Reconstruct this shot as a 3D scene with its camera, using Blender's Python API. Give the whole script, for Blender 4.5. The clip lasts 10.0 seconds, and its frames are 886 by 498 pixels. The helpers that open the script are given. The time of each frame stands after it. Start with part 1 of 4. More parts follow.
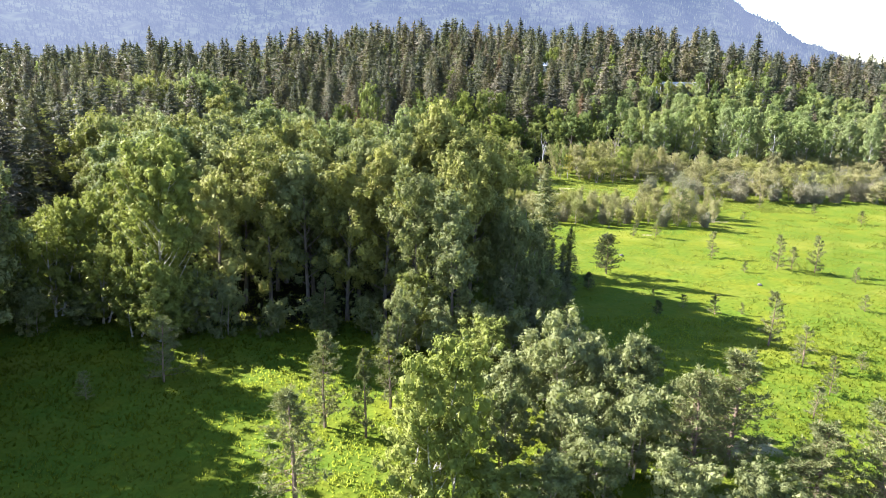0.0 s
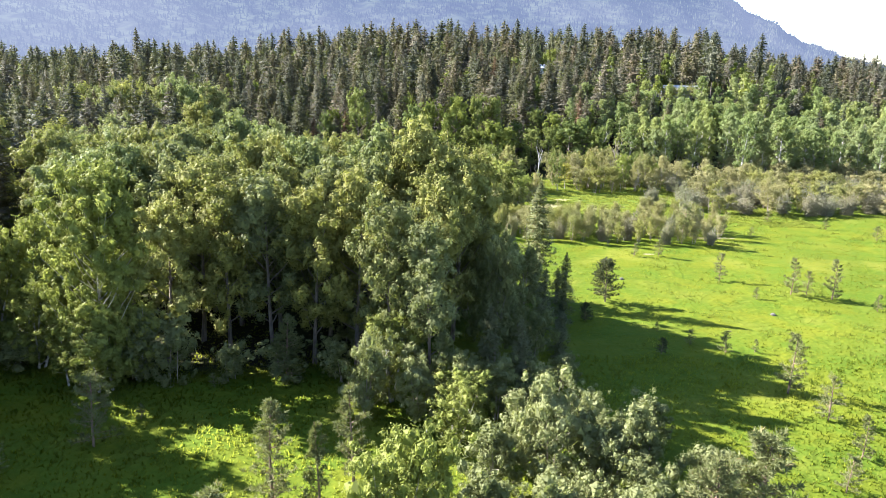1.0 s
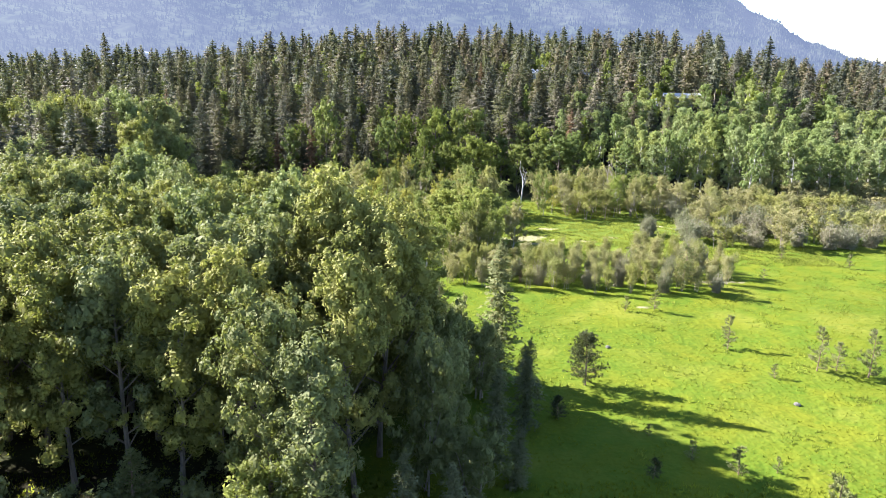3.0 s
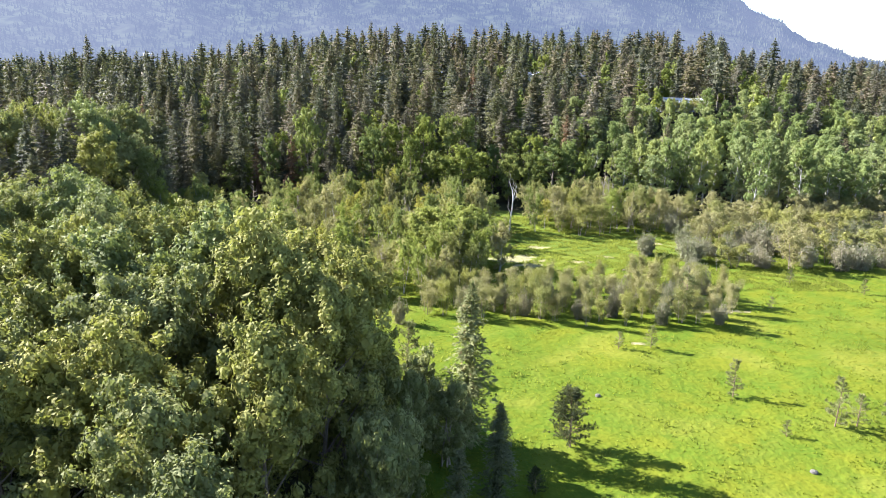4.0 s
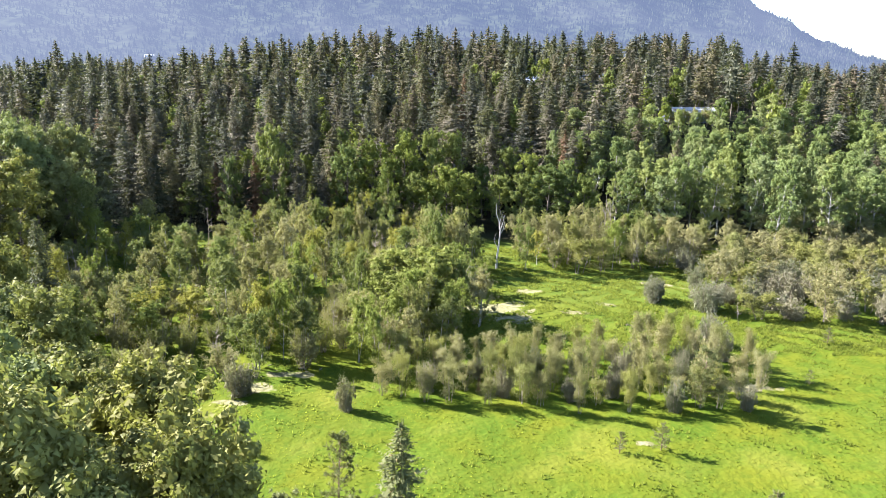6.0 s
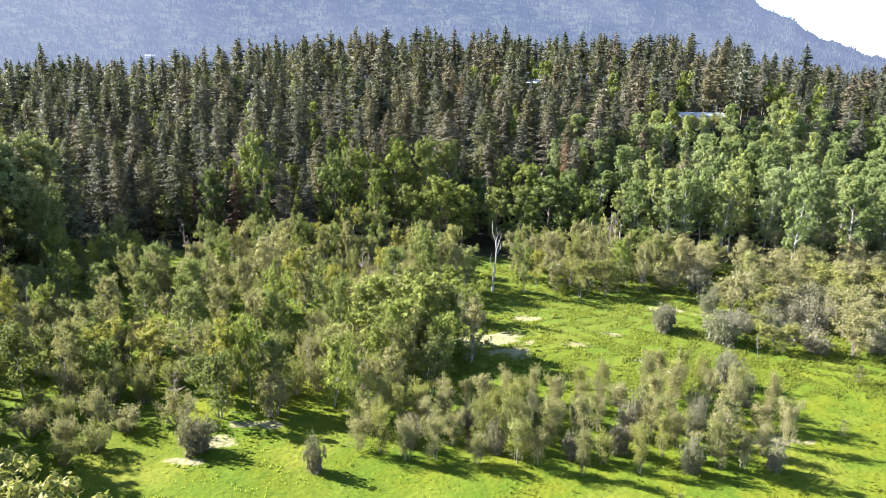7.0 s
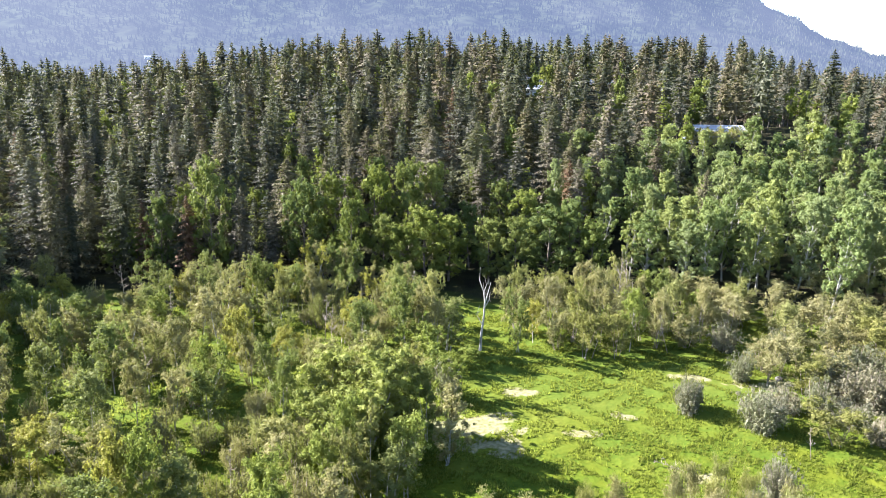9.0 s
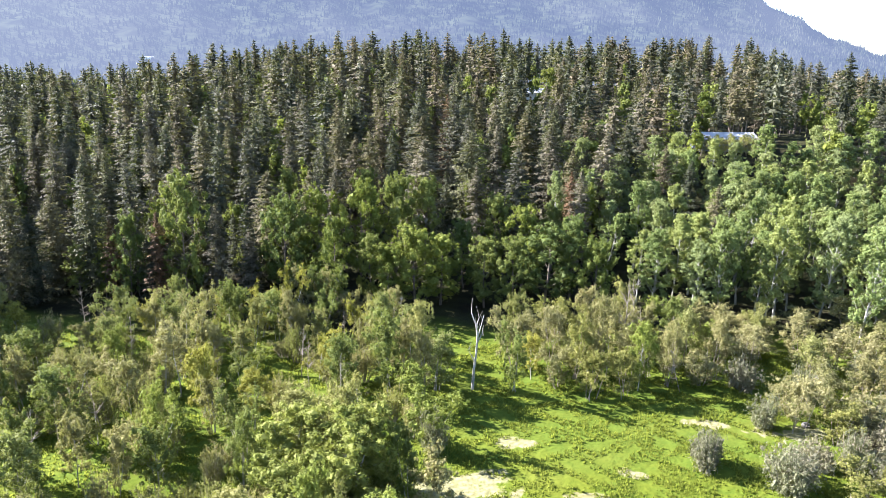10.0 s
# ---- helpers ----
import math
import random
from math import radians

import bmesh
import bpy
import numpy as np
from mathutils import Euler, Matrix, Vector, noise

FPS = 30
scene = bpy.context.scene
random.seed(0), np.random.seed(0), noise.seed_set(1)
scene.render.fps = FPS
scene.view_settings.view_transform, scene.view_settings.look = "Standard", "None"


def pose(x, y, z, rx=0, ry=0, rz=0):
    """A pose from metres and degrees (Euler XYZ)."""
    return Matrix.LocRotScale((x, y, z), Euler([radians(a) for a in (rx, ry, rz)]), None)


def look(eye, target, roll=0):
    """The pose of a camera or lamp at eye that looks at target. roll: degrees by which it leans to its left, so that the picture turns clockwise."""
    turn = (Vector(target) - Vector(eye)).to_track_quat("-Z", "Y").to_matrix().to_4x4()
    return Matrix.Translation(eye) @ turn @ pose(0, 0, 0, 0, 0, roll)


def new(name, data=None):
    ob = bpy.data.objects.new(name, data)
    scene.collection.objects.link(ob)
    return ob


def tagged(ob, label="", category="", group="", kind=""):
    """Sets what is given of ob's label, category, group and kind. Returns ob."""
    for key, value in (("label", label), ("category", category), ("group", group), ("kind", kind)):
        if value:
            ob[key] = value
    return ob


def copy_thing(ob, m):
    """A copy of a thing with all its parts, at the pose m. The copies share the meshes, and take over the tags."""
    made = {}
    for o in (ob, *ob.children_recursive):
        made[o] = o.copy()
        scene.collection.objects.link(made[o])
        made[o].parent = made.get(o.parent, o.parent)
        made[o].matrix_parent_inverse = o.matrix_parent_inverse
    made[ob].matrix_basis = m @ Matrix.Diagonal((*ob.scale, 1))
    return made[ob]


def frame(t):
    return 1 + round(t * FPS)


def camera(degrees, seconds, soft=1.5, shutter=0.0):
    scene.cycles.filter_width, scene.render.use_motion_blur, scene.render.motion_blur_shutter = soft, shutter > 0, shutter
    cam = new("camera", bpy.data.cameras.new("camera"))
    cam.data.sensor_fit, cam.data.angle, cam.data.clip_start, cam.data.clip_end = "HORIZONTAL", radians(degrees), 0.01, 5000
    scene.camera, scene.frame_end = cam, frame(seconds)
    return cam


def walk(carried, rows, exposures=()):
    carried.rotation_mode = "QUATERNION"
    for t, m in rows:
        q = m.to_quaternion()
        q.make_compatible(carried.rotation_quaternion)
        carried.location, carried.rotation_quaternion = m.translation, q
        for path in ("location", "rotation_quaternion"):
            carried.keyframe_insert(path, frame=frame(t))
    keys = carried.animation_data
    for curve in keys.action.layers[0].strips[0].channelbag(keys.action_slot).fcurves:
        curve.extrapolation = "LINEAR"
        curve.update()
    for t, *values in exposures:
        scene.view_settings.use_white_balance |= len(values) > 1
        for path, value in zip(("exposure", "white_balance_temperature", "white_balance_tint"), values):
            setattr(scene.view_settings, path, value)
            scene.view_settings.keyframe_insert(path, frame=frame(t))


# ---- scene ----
cam = camera(64.1, 10.0, soft=0.8)
METRES, EYE, TILT, LEAN, TURN = 100.0, 27.15, -14.55, -1.49, 0.0
ROWS = [
    (0.0, 0.0, 0.0, 0.0, 0.0, 0.0, -0.0),
    (0.5, 0.0084, 0.04, 0.0162, -0.02, -0.01, 0.02),
    (1.0, 0.0195, 0.0827, 0.0328, -0.06, -0.02, 0.06),
    (1.5, 0.0333, 0.1268, 0.0496, -0.08, -0.0, 0.11),
    (2.0, 0.0492, 0.1713, 0.0671, -0.03, -0.02, 0.15),
    (2.5, 0.0662, 0.2167, 0.0849, 0.05, -0.02, 0.17),
    (4.0, 0.1174, 0.3527, 0.1394, 0.31, -0.02, 0.28),
    (4.5, 0.1322, 0.3992, 0.1572, 0.38, -0.01, 0.31),
    (5.0, 0.1455, 0.4452, 0.1749, 0.52, -0.01, 0.3),
    (5.5, 0.1573, 0.4909, 0.192, 0.66, -0.02, 0.31),
    (7.0, 0.1837, 0.6283, 0.2431, 1.0, -0.06, 0.33),
    (7.5, 0.1911, 0.6746, 0.2601, 1.06, -0.06, 0.32),
    (8.0, 0.199, 0.7206, 0.2775, 1.14, -0.07, 0.33),
    (8.5, 0.2067, 0.7673, 0.2942, 1.19, -0.04, 0.33),
    (9.0, 0.2144, 0.8136, 0.3121, 1.25, -0.08, 0.35),
    (9.5, 0.2217, 0.8603, 0.3292, 1.3, -0.09, 0.35),
    (10.0, 0.2293, 0.9067, 0.3462, 1.4, -0.07, 0.37),
]
walk(cam, [(t, pose(0, 0, EYE, TILT, LEAN, TURN) @ pose(METRES * x, METRES * y, METRES * z, 90 + pitch, roll, yaw)) for t, x, y, z, yaw, pitch, roll in ROWS],
     exposures=[(0.0, 2.96, 6300, 15), (2.5, 2.92, 6300, 15), (5.25, 2.76, 6300, 15), (8.0, 2.84, 6300, 15), (10.0, 2.9, 6300, 15)])

# ---- light ----
SUN_ELEV, SUN_AZ = radians(31), math.atan2(-0.94, 0.34)
world = bpy.data.worlds.new("sky")
scene.world = world
world.use_nodes = True
wn = world.node_tree
sky = wn.nodes.new("ShaderNodeTexSky")
sky.sky_type, sky.sun_disc = "NISHITA", False
sky.sun_elevation, sky.sun_rotation = SUN_ELEV, SUN_AZ
sky.air_density, sky.dust_density, sky.ozone_density = 1.0, 0.3, 2.0
wn.links.new(sky.outputs[0], wn.nodes["Background"].inputs[0])
wn.nodes["Background"].inputs[1].default_value = 0.058
sun = new("sun", bpy.data.lights.new("sun", "SUN"))
sun.data.energy, sun.data.angle, sun.data.color = 5.0, radians(0.5), (1.0, 0.96, 0.9)
to_sun = Vector((math.cos(SUN_ELEV) * math.sin(SUN_AZ), math.cos(SUN_ELEV) * math.cos(SUN_AZ), math.sin(SUN_ELEV)))
sun.matrix_world = look(to_sun * 300, (0, 0, 0))


# ---- materials ----
def material(name):
    m = bpy.data.materials.new(name)
    m.use_nodes = True
    m.node_tree.nodes.clear()
    return m, m.node_tree.nodes, m.node_tree.links


def node(nodes, kind, **values):
    n = nodes.new("ShaderNode" + kind)
    for key, value in values.items():
        n.inputs[key.replace("_", " ")].default_value = value
    return n


def math_node(nodes, links, op, a, b=0.0, clamp=False):
    n = nodes.new("ShaderNodeMath")
    n.operation, n.use_clamp = op, clamp
    for slot, value in ((0, a), (1, b)):
        if isinstance(value, (int, float)):
            n.inputs[slot].default_value = value
        else:
            links.new(value, n.inputs[slot])
    return n.outputs[0]


def blend(nodes, links, fac, a, b):
    n = nodes.new("ShaderNodeMix")
    n.data_type = "RGBA"
    for slot, value in ((0, fac), (6, a), (7, b)):
        if isinstance(value, (int, float)):
            n.inputs[slot].default_value = value
        elif isinstance(value, tuple):
            n.inputs[slot].default_value = (*value, 1)
        else:
            links.new(value, n.inputs[slot])
    return n.outputs[2]


def noise_at(nodes, links, scale, detail=3.0, coords=None):
    n = node(nodes, "TexNoise", Scale=scale, Detail=detail)
    if coords is not None:
        links.new(coords, n.inputs["Vector"])
    return n.outputs["Fac"]


def contrast(nodes, links, value, low, high):
    n = nodes.new("ShaderNodeMapRange")
    n.interpolation_type = "SMOOTHSTEP"
    links.new(value, n.inputs["Value"])
    n.inputs["From Min"].default_value, n.inputs["From Max"].default_value = low, high
    return n.outputs["Result"]


def foliage(name, dark, light, through_light=0.35, patch=0.16, odd=None, odd_share=0.06, kinds=None):
    """Leaves or needles: varied tree by tree, patch by patch and leaf by leaf."""
    m, n, l = material(name)
    geo = n.new("ShaderNodeNewGeometry")
    info = n.new("ShaderNodeObjectInfo")
    place = noise_at(n, l, patch, 2.0, geo.outputs["Position"])
    place = contrast(n, l, place, 0.34, 0.66)
    f = math_node(n, l, "MULTIPLY", place, 0.52)
    tint = n.new("ShaderNodeAttribute")
    tint.attribute_name = "tint"
    own = math_node(n, l, "FRACT", math_node(n, l, "ADD", info.outputs["Random"], tint.outputs["Fac"]))
    f = math_node(n, l, "ADD", f, math_node(n, l, "MULTIPLY", own, 0.3))
    f = math_node(n, l, "ADD", f, math_node(n, l, "MULTIPLY", geo.outputs["Random Per Island"], 0.22), clamp=True)
    colour = blend(n, l, f, dark, light)
    if kinds:
        ramp = n.new("ShaderNodeValToRGB")
        ramp.color_ramp.interpolation = "CONSTANT"
        while len(ramp.color_ramp.elements) < len(kinds):
            ramp.color_ramp.elements.new(0.5)
        for i, c in enumerate(kinds):
            ramp.color_ramp.elements[i].position, ramp.color_ramp.elements[i].color = i / len(kinds), (*c, 1)
        l.new(math_node(n, l, "FRACT", math_node(n, l, "MULTIPLY", own, 7.3)), ramp.inputs[0])
        shade = n.new("ShaderNodeMix")
        shade.data_type, shade.blend_type = "RGBA", "MULTIPLY"
        shade.inputs[0].default_value = 1.0
        l.new(colour, shade.inputs[6])
        l.new(ramp.outputs[0], shade.inputs[7])
        colour = shade.outputs[2]
    if odd:
        pick = math_node(n, l, "LESS_THAN", geo.outputs["Random Per Island"], odd_share)
        colour = blend(n, l, pick, colour, odd)
    skin = node(n, "BsdfPrincipled", Roughness=0.65)
    skin.inputs["Specular IOR Level"].default_value = 0.09
    back = n.new("ShaderNodeBsdfTranslucent")
    l.new(colour, skin.inputs["Base Color"])
    warm = blend(n, l, 0.5, colour, (0.2, 0.24, 0.03))
    l.new(warm, back.inputs["Color"])
    mix = n.new("ShaderNodeMixShader")
    mix.inputs[0].default_value = through_light * 0.75
    out = n.new("ShaderNodeOutputMaterial")
    l.new(skin.outputs[0], mix.inputs[1])
    l.new(back.outputs[0], mix.inputs[2])
    l.new(mix.outputs[0], out.inputs[0])
    return m


def plain(name, a, b, scale=6.0, rough=0.85, stretch=(1, 1, 1), bump=0.3, metallic=0.0):
    """A rough, two-tone surface with grain and relief."""
    m, n, l = material(name)
    co = n.new("ShaderNodeTexCoord")
    mp = n.new("ShaderNodeMapping")
    mp.inputs["Scale"].default_value = stretch
    l.new(co.outputs["Object"], mp.inputs["Vector"])
    broad = noise_at(n, l, scale, 4.0, mp.outputs[0])
    fine = noise_at(n, l, scale * 7, 3.0, mp.outputs[0])
    f = contrast(n, l, math_node(n, l, "ADD", math_node(n, l, "MULTIPLY", broad, 0.7), math_node(n, l, "MULTIPLY", fine, 0.3)), 0.35, 0.65)
    skin = node(n, "BsdfPrincipled", Roughness=rough, Metallic=metallic)
    l.new(blend(n, l, f, a, b), skin.inputs["Base Color"])
    bp = node(n, "Bump", Strength=bump, Distance=0.02)
    l.new(fine, bp.inputs["Height"])
    l.new(bp.outputs[0], skin.inputs["Normal"])
    out = n.new("ShaderNodeOutputMaterial")
    l.new(skin.outputs[0], out.inputs[0])
    return m


LEAF_COTTON = foliage("cottonwood_leaves", (0.088, 0.1, 0.042), (0.244, 0.255, 0.112), 0.42, kinds=[(1, 1, 0.9), (1.06, 1.01, 0.72), (0.8, 0.9, 0.8), (1.05, 1, 0.72), (0.95, 0.97, 0.95), (1.08, 1.0, 0.66)])
LEAF_ASPEN = foliage("aspen_leaves", (0.135, 0.165, 0.064), (0.25, 0.28, 0.12), 0.5, kinds=[(1, 1, 1), (0.85, 0.93, 0.8), (1.05, 1.05, 0.85), (0.95, 1.0, 1.05), (0.75, 0.85, 0.75)])
LEAF_BIRCH = foliage("birch_leaves", (0.15, 0.15, 0.052), (0.285, 0.277, 0.105), 0.5, kinds=[(1, 1, 1), (1.1, 1.06, 0.6), (0.68, 0.78, 0.75), (1.05, 0.98, 1.2), (0.8, 0.98, 0.6), (1.15, 1.06, 1.35), (0.58, 0.72, 0.6)])
LEAF_FRESH = foliage("fresh_birch_leaves", (0.12, 0.145, 0.034), (0.245, 0.265, 0.07), 0.5)
LEAF_BROAD = foliage("broad_leaves", (0.078, 0.1, 0.028), (0.17, 0.195, 0.06), 0.45, kinds=[(1, 1, 1), (0.75, 0.85, 0.95), (1.1, 1.1, 0.8), (0.9, 0.95, 0.8)])
LEAF_WILLOW = foliage("willow_leaves", (0.155, 0.148, 0.066), (0.285, 0.265, 0.125), 0.5, kinds=[(1, 1, 1), (0.85, 0.93, 0.75), (1.05, 1.03, 1.12), (0.95, 1.0, 0.7), (1.03, 0.99, 1.0)])
LEAF_GREY = foliage("grey_willow_leaves", (0.125, 0.122, 0.085), (0.225, 0.215, 0.155), 0.4, kinds=[(1, 1, 1), (1.1, 1.04, 1.0), (0.85, 0.9, 0.8)])
NEEDLE = foliage("spruce_needles", (0.044, 0.041, 0.034), (0.142, 0.128, 0.096), 0.2, patch=0.22, kinds=[(0.7, 0.82, 0.75), (1.05, 1.02, 0.8), (0.85, 0.92, 0.92), (1.15, 1.12, 1.08), (0.55, 0.66, 0.6), (0.95, 1.05, 0.78), (1.0, 0.9, 0.8)])
NEEDLE_PINE = foliage("pine_needles", (0.085, 0.098, 0.042), (0.165, 0.175, 0.076), 0.3, odd=(0.17, 0.13, 0.06), odd_share=0.04)
LEAF_ALDER = foliage("alder_leaves", (0.1, 0.115, 0.048), (0.21, 0.225, 0.1), 0.45)
NEEDLE_DARK = foliage("dark_fir_needles", (0.026, 0.034, 0.019), (0.068, 0.076, 0.04), 0.2)
NEEDLE_FIR = foliage("fir_needles", (0.05, 0.058, 0.031), (0.125, 0.13, 0.066), 0.25)
NEEDLE_RUST = foliage("dying_needles", (0.09, 0.05, 0.03), (0.15, 0.09, 0.055), 0.15)
GRASS_BLADE = foliage("grass_blades", (0.092, 0.115, 0.009), (0.148, 0.162, 0.013), 1.3, patch=0.09)
FERN_BLADE = foliage("lush_clump_leaves", (0.11, 0.14, 0.022), (0.18, 0.205, 0.04), 0.9, patch=0.2)
BARK = plain("rough_bark", (0.07, 0.055, 0.045), (0.16, 0.13, 0.105), 5, stretch=(1, 1, 0.25))
BARK_PALE = plain("pale_aspen_bark", (0.15, 0.14, 0.12), (0.46, 0.44, 0.4), 3, stretch=(1, 1, 2.5))
BARK_RED = plain("pine_bark", (0.1, 0.065, 0.045), (0.2, 0.14, 0.1), 5, stretch=(1, 1, 0.4))
TWIG = plain("shrub_stems", (0.15, 0.12, 0.1), (0.3, 0.26, 0.21), 5)
DEADWOOD = plain("weathered_deadwood", (0.2, 0.19, 0.17), (0.4, 0.385, 0.36), 3, stretch=(1, 1, 0.3))
METAL_ROOF = plain("pale_metal_roof", (0.3, 0.32, 0.37), (0.42, 0.44, 0.49), 0.6, rough=0.5, bump=0.05)
SIDING = plain("blue_grey_siding", (0.13, 0.15, 0.2), (0.18, 0.2, 0.26), 1.0, rough=0.7)
WHITE_TRIM = plain("white_trim", (0.72, 0.72, 0.7), (0.8, 0.8, 0.78), 1.5, rough=0.6, bump=0.05)
GLASS = plain("dark_window_glass", (0.02, 0.025, 0.03), (0.035, 0.04, 0.05), 0.5, rough=0.08, bump=0.0)
STONE = plain("grey_stone", (0.05, 0.047, 0.042), (0.11, 0.104, 0.094), 2)


# ---- the shape of the land ----
def smooth(a, b, x):
    u = np.clip((np.asarray(x, float) - a) / (b - a), 0, 1)
    return u * u * (3 - 2 * u)


def land(x, y):
    """Height of the ground: a wet meadow, a wooded terrace behind it and a valley beyond."""
    x, y = np.asarray(x, float), np.asarray(y, float)
    edge = y + 6 * np.sin(x * 0.035 + 0.6)
    hill = 10 * smooth(204, 275, edge) + 16 * smooth(262, 400, edge) - 38 * smooth(560, 1000, y)
    hill = hill * (0.4 * smooth(-420, -200, x) + 0.6 * smooth(-170, 5, x)) * (1 - 0.3 * smooth(125, 200, x)) - 12 * (1 - smooth(-420, -170, x)) * smooth(150, 600, y)
    hill = hill + 10.6 * smooth(58, 82, x) * (1 - smooth(112, 150, x)) * smooth(240, 263, y) * (1 - smooth(278, 345, y))
    ripple = 0.16 * np.sin(x * 0.31 + 1.3 * np.sin(y * 0.17)) * np.sin(y * 0.27 + 0.8 * np.sin(x * 0.13)) + 0.07 * np.sin(x * 0.9 + y * 0.4) * np.sin(y * 1.1 - x * 0.3)
    return hill + ripple + 1.6 * smooth(20, 120, hill * 6) * np.sin(x * 0.06) * np.sin(y * 0.05)


def height_at(x, y):
    return float(land(x, y))


# ---- mesh tools ----
def mesh_of(name, verts, faces, mats, slots=None, flat=True):
    """A mesh from arrays: verts (n, 3), faces (m, k)."""
    verts, faces = np.asarray(verts, np.float32), np.asarray(faces, np.int32)
    me = bpy.data.meshes.new(name)
    me.vertices.add(len(verts))
    me.vertices.foreach_set("co", verts.ravel())
    k = faces.shape[1]
    me.loops.add(faces.size)
    me.loops.foreach_set("vertex_index", faces.ravel())
    me.polygons.add(len(faces))
    me.polygons.foreach_set("loop_start", np.arange(0, faces.size, k, dtype=np.int32))
    for m in mats:
        me.materials.append(m)
    if slots is not None:
        me.polygons.foreach_set("material_index", np.asarray(slots, np.int32))
    me.polygons.foreach_set("use_smooth", np.full(len(faces), not flat))
    me.update(calc_edges=True)
    return me


def ball_of(fine):
    bm = bmesh.new()
    bmesh.ops.create_icosphere(bm, subdivisions=fine, radius=1.0)
    v, f = np.array([tuple(p.co) for p in bm.verts]), np.array([[p.index for p in q.verts] for q in bm.faces])
    bm.free()
    return v, f


BALLS = {fine: ball_of(fine) for fine in (1, 2, 3)}


class Heap:
    """Vertices and quads gathered for one mesh."""

    def __init__(self):
        self.v, self.f, self.n = [], [], 0

    def add(self, v, f):
        self.v.append(np.asarray(v, float))
        self.f.append(np.asarray(f, int) + self.n)
        self.n += len(v)

    def tube(self, points, radii, sides=6):
        pts = np.asarray(points, float)
        rings = []
        for i, p in enumerate(pts):
            d = pts[min(i + 1, len(pts) - 1)] - pts[max(i - 1, 0)]
            d = d / (np.linalg.norm(d) + 1e-9)
            u = np.cross(d, (0.3, 0.9, 0.1))
            u = u / (np.linalg.norm(u) + 1e-9)
            w = np.cross(d, u)
            a = np.arange(sides) * 2 * math.pi / sides
            rings.append(p + radii[i] * (np.cos(a)[:, None] * u + np.sin(a)[:, None] * w))
        v = np.concatenate(rings)
        f = [(i * sides + j, i * sides + (j + 1) % sides, (i + 1) * sides + (j + 1) % sides, (i + 1) * sides + j) for i in range(len(pts) - 1) for j in range(sides)]
        self.add(v, f)

    def kites(self, at, way, length, width, rng, fold=0.3, face=None):
        """Pointed blades that start at the places and run along the ways."""
        at, way = np.asarray(at, float), np.asarray(way, float)
        way = way / (np.linalg.norm(way, axis=1, keepdims=True) + 1e-9)
        side = np.cross(way, rng.normal(size=way.shape) if face is None else face)
        side /= np.linalg.norm(side, axis=1, keepdims=True) + 1e-9
        up = np.cross(way, side)
        length, width = np.broadcast_to(length, len(at))[:, None], np.broadcast_to(width, len(at))[:, None]
        low = at + way * length * 0.25 + up * width * fold
        v = np.stack([at + side * width * 0.55, at + way * length, low - side * width * 0.55], 1).reshape(-1, 3)
        self.add(v, np.arange(len(at) * 3).reshape(-1, 3))

    def knots(self, centres, sizes, rng, fine=2):
        """Ragged bodies of packed leaves."""
        ball, tris = BALLS[fine]
        n, k = len(centres), len(tris)
        flake = ball[tris]
        mid = flake.mean(1, keepdims=True)
        v = (mid * rng.uniform(0.6, 1.25, (n, k, 1, 1)) + (flake - mid)[None] * rng.uniform(0.5, 1.25, (n, k, 3, 1)) + rng.normal(0, 0.09, (n, k, 3, 3)))
        v = v * np.asarray(sizes)[:, None, None, None] * np.array([1, 1, 1.15]) + np.asarray(centres)[:, None, None]
        self.add(v.reshape(-1, 3), np.arange(n * k * 3).reshape(-1, 3))

    def done(self):
        return np.concatenate(self.v), np.concatenate(self.f)


def part(name, heap, mat, parent, label="", flat=True):
    v, f = heap.done()
    ob = new(name, mesh_of(name, v, f, [mat], flat=flat))
    ob.parent = parent
    if label:
        tagged(ob, label)
    return ob


def unit(rng, n):
    d = rng.normal(size=(n, 3))
    return d / np.linalg.norm(d, axis=1, keepdims=True)


